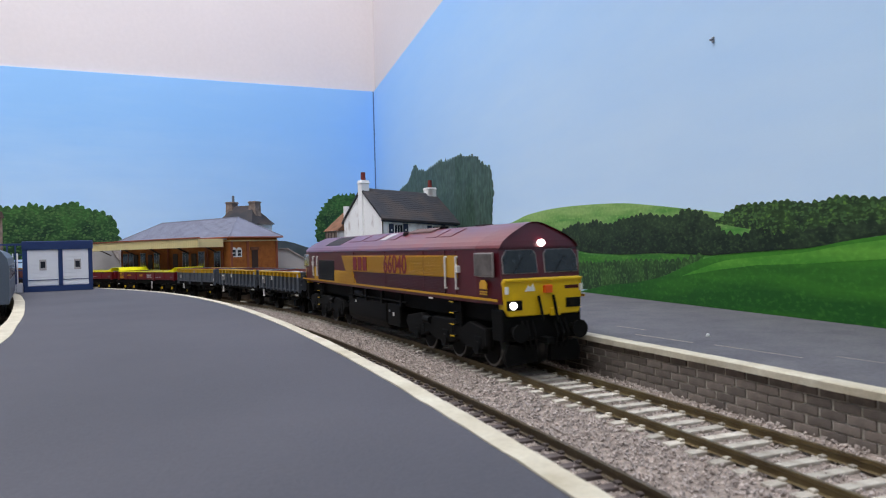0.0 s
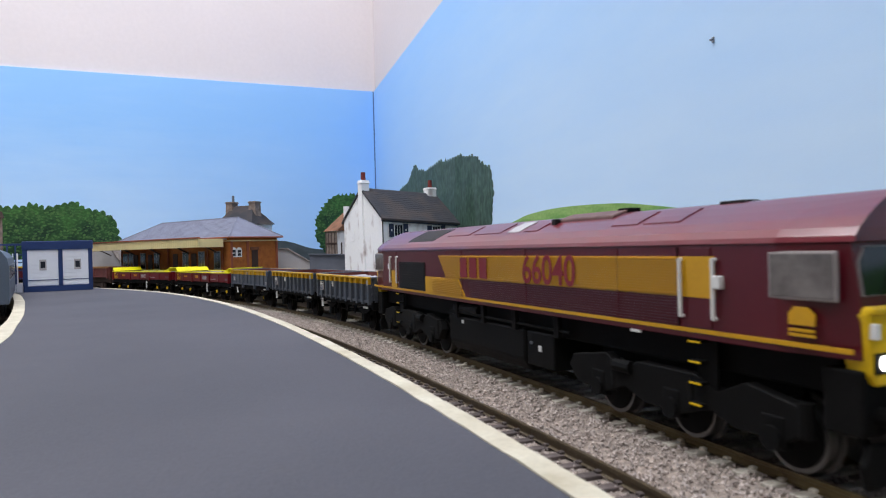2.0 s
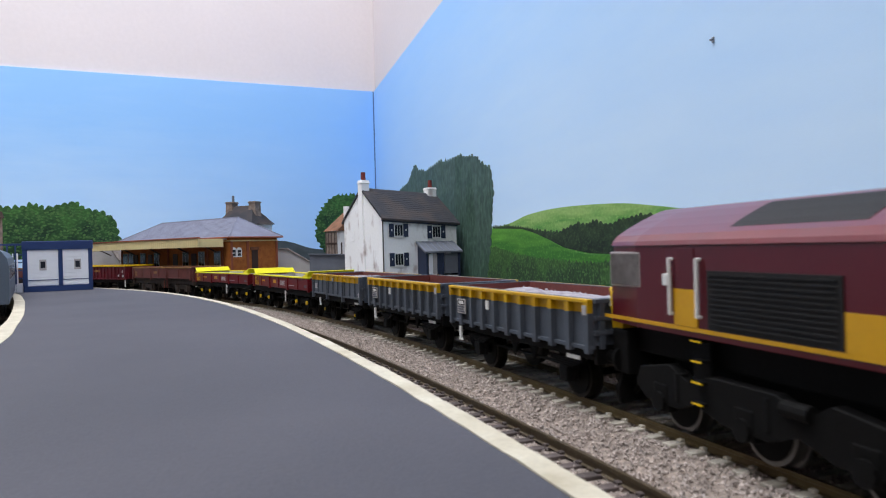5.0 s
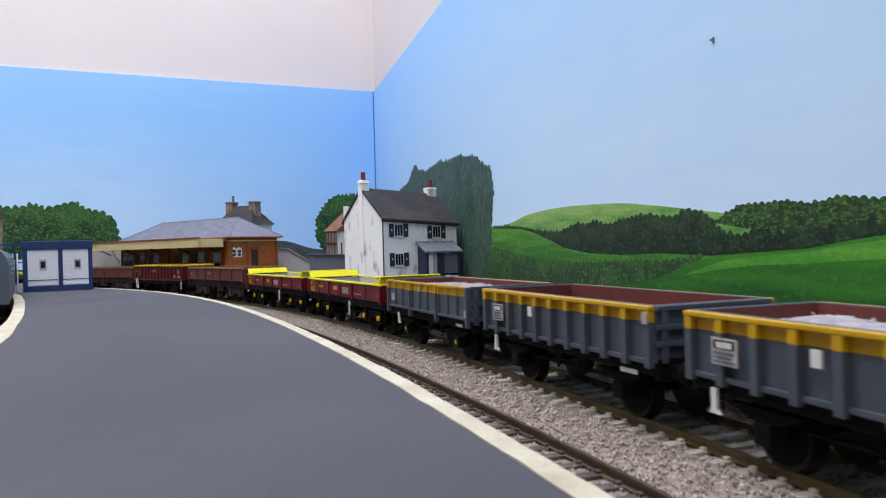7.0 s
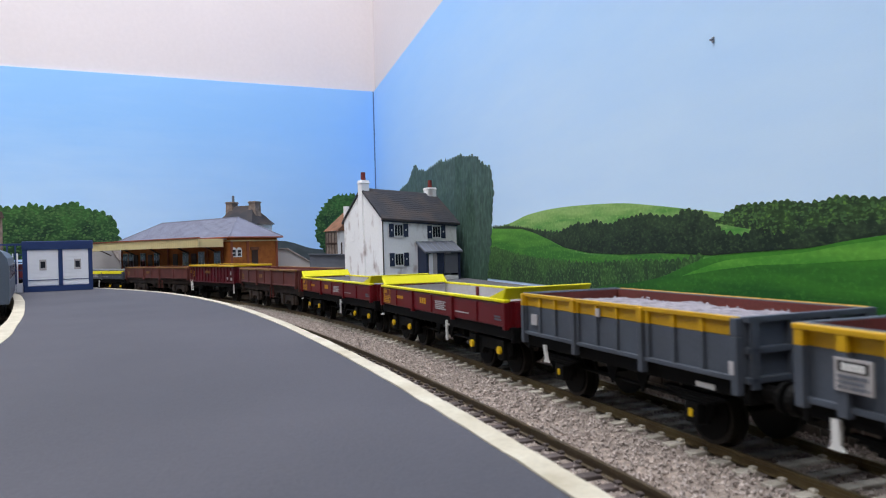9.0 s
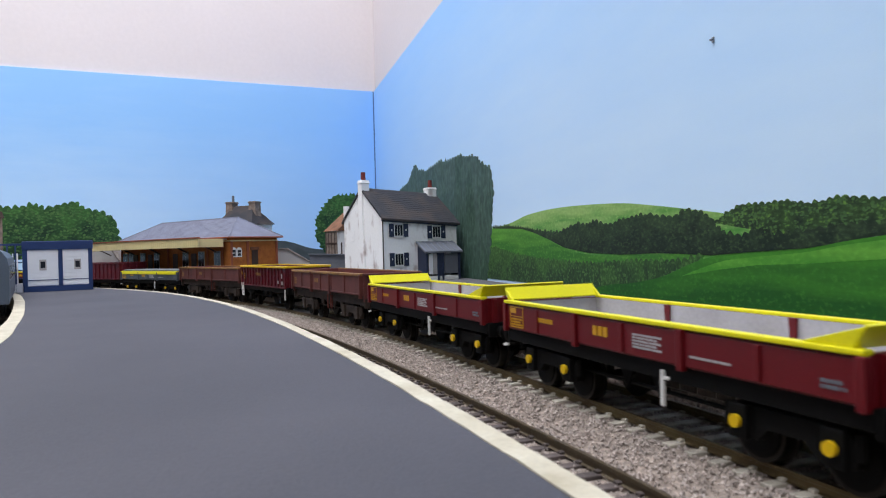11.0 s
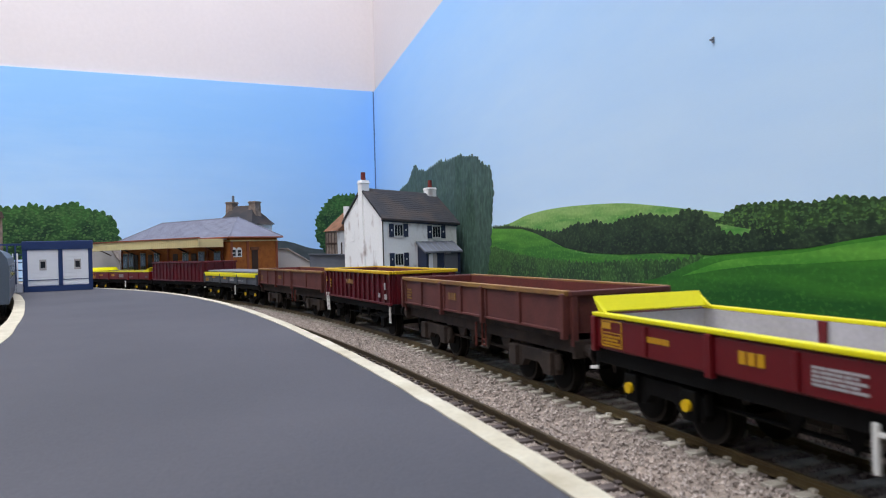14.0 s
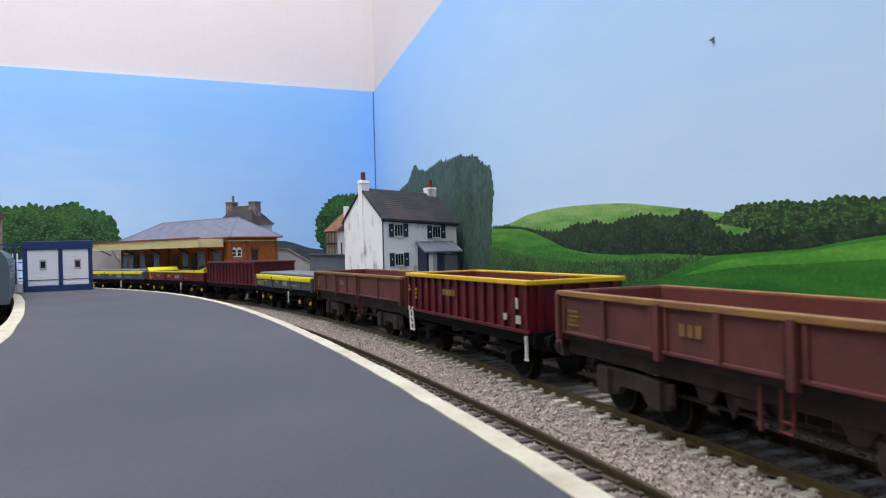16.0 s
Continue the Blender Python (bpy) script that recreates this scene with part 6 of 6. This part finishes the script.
part("ramp_cap", extrude([(0, 34), (22, 34), (58, 12), (58, 13.4), (22.4, 35.6), (0, 35.6)], "y", -1, 13), STONE, r)
r = tagged(part("low_shed", extrude([(0, 0), (52, 0), (52, 25), (0, 27)], "y", 0, 6, 0.3), GREY_DARK, m=mmpose(-145.0, 758.0, PLAT, 0, 0, 6)), "low dark grey shed beside the cottage", "shed")
part("roof", extrude([(-1, 27), (53, 25), (53, 26.4), (-1, 28.6)], "y", -1.5, 7.5), GREY_DARK, r)
r = tagged(part("road_ramp", extrude([(0, 0), (66, 0), (66, 24), (50, 42), (0, 44)], "y", 0, 12, 0.4), GREY_REND, m=mmpose(-486.0, 935.0, PLAT, 0, 0, -18)), "pale grey rendered ramp wall behind the canopy", "wall")
part("ramp_cap", extrude([(0, 44), (50, 42), (66, 24), (66, 25.4), (50.4, 43.6), (0, 45.6)], "y", -1, 13), STONE, r)


# ---- on the island platform ----
def platform_hut():
    t = empty("platform_hut", mmpose(-388.7, 645.7, PLAT, 0, 0, 27), "blue framed white boarded platform hut with two small windows", "hut")
    L, D, H = 80.0, 34.0, 52.0
    part("body", box(1, L - 1, 1, D - 1, 1, H - 2, 0.3), HUT_WHITE, t)
    part("base_beam", box(0, L, 0, D, 0.05, 6, 0.4), BLUE, t, "blue base beam")
    part("top_beam", box(-1, L + 1, -1, D + 1, H - 9, H, 0.6), BLUE, t, "blue roof beam")
    for x in (0, 40, L - 5):
        part("post", box(x, x + 5, -0.4, 4, 5.8, H - 8.8, 0.3), BLUE, t, "blue post")
    for y in (0, D - 4.5):
        part("post", box(-0.5, 3, y, y + 4.5, 5.8, H - 8.8, 0.3), BLUE, t)
    for px in (5.4, 45.4):
        for i in range(8):
            z = 6.6 + i * 4.1
            part("board", box(px, px + (34 if px < 20 else 31), 0.2, 1.1, z, z + 3.8, 0.15), HUT_WHITE, t)
        part("blue_strip", box(px, px + (34 if px < 20 else 31), -0.1, 0.6, 11.6, 12.4), BLUE, t)
        wn = part("window", box(px + 13, px + 21, -0.4, 0.5, 22, 33, 0.15), GREY_REND, t)
        part("pane", box(px + 14.4, px + 19.6, -0.7, -0.3, 24.4, 31), PANE, wn)
    # steps and rail at the end
    st = part("end_steps", box(-12, -1, 4, 24, 0.05, 9, 0.3), HUT_WHITE, t)
    for x in (-12, -7):
        part("rail_post", box(x, x + 1.6, 3, 4.6, 9, 40, 0.2), HUT_WHITE, st)
    for z in (14, 22, 30, 38):
        part("rung", box(-12, -1, 3.2, 4.2, z, z + 1.2), BLUE, st)
    part("roof_rail", box(-26, 0, 4, 6, H - 4, H - 2, 0.2), BLUE, st)
    for x in (-26, -18, -9):
        part("rail_post", box(x, x + 1.6, 4, 6, 0.05, H - 3.8, 0.2), BLUE, st)
    for ob in t.children_recursive:
        ob.data.transform(Matrix.Diagonal((0.72, 0.62, 0.91, 1)))
    return t


platform_hut()


def side_coach():
    """The grey coach standing on the side track, seen end-on."""
    ux, uy = -0.51, 0.86
    turn = math.degrees(math.atan2(uy, ux))
    m = mmpose(-327, 496, 0, 0, 0, turn)
    t = empty("grey_coach", m, "blue grey coach with a rounded roof on the side track", "coach")
    sec = [(-16.5, 12), (-17, 20), (-17, 36), (-16, 42), (-13, 46.5), (-7, 49.6), (0, 50.5), (7, 49.6), (13, 46.5), (16, 42), (17, 36), (17, 20), (16.5, 12)]
    part("body", extrude(sec, "x", -60, 170, 0.4), COACH, t)
    for i in range(8):
        x = -50 + i * 27
        for k in (-1, 1):
            fr = part("window", box(x, x + 17, min(k * 16.6, k * 17.2), max(k * 16.6, k * 17.2), 27, 38, 0.2), STEEL, t)
            part("pane", box(x + 1, x + 16, min(k * 16.8, k * 17.35), max(k * 16.8, k * 17.35), 28, 37), PANE, fr)
    part("gangway", box(-64, -59.5, -7, 7, 14, 42, 0.6), GRILLE, t)
    part("underframe", box(-58, 168, -13, 13, 7, 12.4, 0.4), BLACK, t)
    for c in (-30, 140):
        for k in (-1, 1):
            part("bogie_frame", box(c - 20, c + 20, min(k * 11.5, k * 14), max(k * 11.5, k * 14), 4, 10, 0.4), BLACK, t)
        for x in (-13, 13):
            wheelset(t, c + x, 6.2)
    tr = tagged(new("side_track"), "side track with dark rails beside the island platform", "railway track", kind="structure")
    tr.matrix_world = m
    for k in (-8.7, 8.7):
        part("rail", extrude([(k + l, z) for l, z in RAIL_SECTION], "x", -420, 330), RAIL_DARK, tr)
    first = part("sleeper", box(-1.7, 1.7, -15, 15, -3.6, -2.05, 0.25), TIMBER, tr)
    first.location.x = -0.3
    for i in range(1, 60):
        ob = new("sleeper", first.data)
        ob.parent = tr
        ob.location.x = (-300 + i * 9.4) * MM


side_coach()
lp = empty("lamp_post", mmpose(-525, 830, PLAT), "brown timber post at the platform end", "post")
part("post", tube((0, 0, 0), (0, 0, 80), 2.2, 10), CHIMNEY, lp)
part("cap", tube((0, 0, 80), (0, 0, 88), 4.4, 10, None, 2.0), DOOR_B, lp)


# ---- stone blocks of the platform wall ----
def stone_blocks():
    shapes = []
    rnd = random.Random(9)
    for i in range(6):
        bm = box(-3.35 + rnd.uniform(0, 0.3), 3.35 - rnd.uniform(0, 0.3), -0.3 + rnd.uniform(-0.12, 0.1), 0.4, -1.0, 1.0, 0.16)
        me = bpy.data.meshes.new("stone_block")
        bm.transform(Matrix.Scale(MM, 4))
        bm.to_mesh(me)
        bm.free()
        me.materials.append(STONE)
        shapes.append(me)
    for row in range(5):
        z = -2.2 + row * 2.32
        for i in range(58):
            s = -60 + i * 7.1 + (3.5 if row % 2 else 0)
            x, y, a = on(s, 22.85)
            ob = new("stone_block", rnd.choice(shapes))
            ob.parent = WALL_FAR
            ob.matrix_local = mmpose(x, y, z, 0, 0, math.degrees(a))


stone_blocks()


# ---- how the train moves ----
SPEED = [(0.0, -84.7), (0.5, -52.2), (1.0, -21.2), (1.5, 11.7), (2.0, 42.1), (2.5, 73.8), (3.0, 104.0), (3.5, 134.5), (4.0, 164.3), (4.2, 176.9), (6.3, 308.8), (6.5, 321.4), (7.0, 351.7), (7.5, 383.7), (8.0, 413.2),
         (8.5, 444.9), (9.0, 475.3), (11.3, 614.6), (11.5, 627.2), (12.0, 659.9), (12.5, 690.2), (13.0, 722.4), (13.5, 752.0), (14.0, 784.1), (14.5, 815.6), (15.0, 846.5), (15.5, 877.4), (16.0, 908.4)]


def along(t):
    return float(np.interp(t, [r[0] for r in SPEED], [r[1] for r in SPEED]))


def stand(s, pivot):
    """A vehicle's pose with its two pivots on the line."""
    ax, ay, _ = on(s + pivot)
    bx, by, _ = on(s - pivot)
    return mmpose((ax + bx) / 2, (ay + by) / 2, 0, 0, 0, math.degrees(math.atan2(ay - by, ax - bx)))


def motions():
    steps = sorted({r[0] for r in SPEED} | {5.0, 5.6, 9.6, 10.2, 10.8})
    fine_steps = [16.0 * i / 120 for i in range(121)]
    for thing, sets, centre, pivot in TRAIN:
        walk(thing, [(t, stand(along(t) + centre, pivot)) for t in steps])
        for ws in sets:
            r = ws["radius"]
            x, z = ws.location.x, ws.location.z
            walk(ws, [(t, pose(x, 0, z, 0, math.degrees((along(t) - along(0)) / r), 0)) for t in fine_steps])


motions()
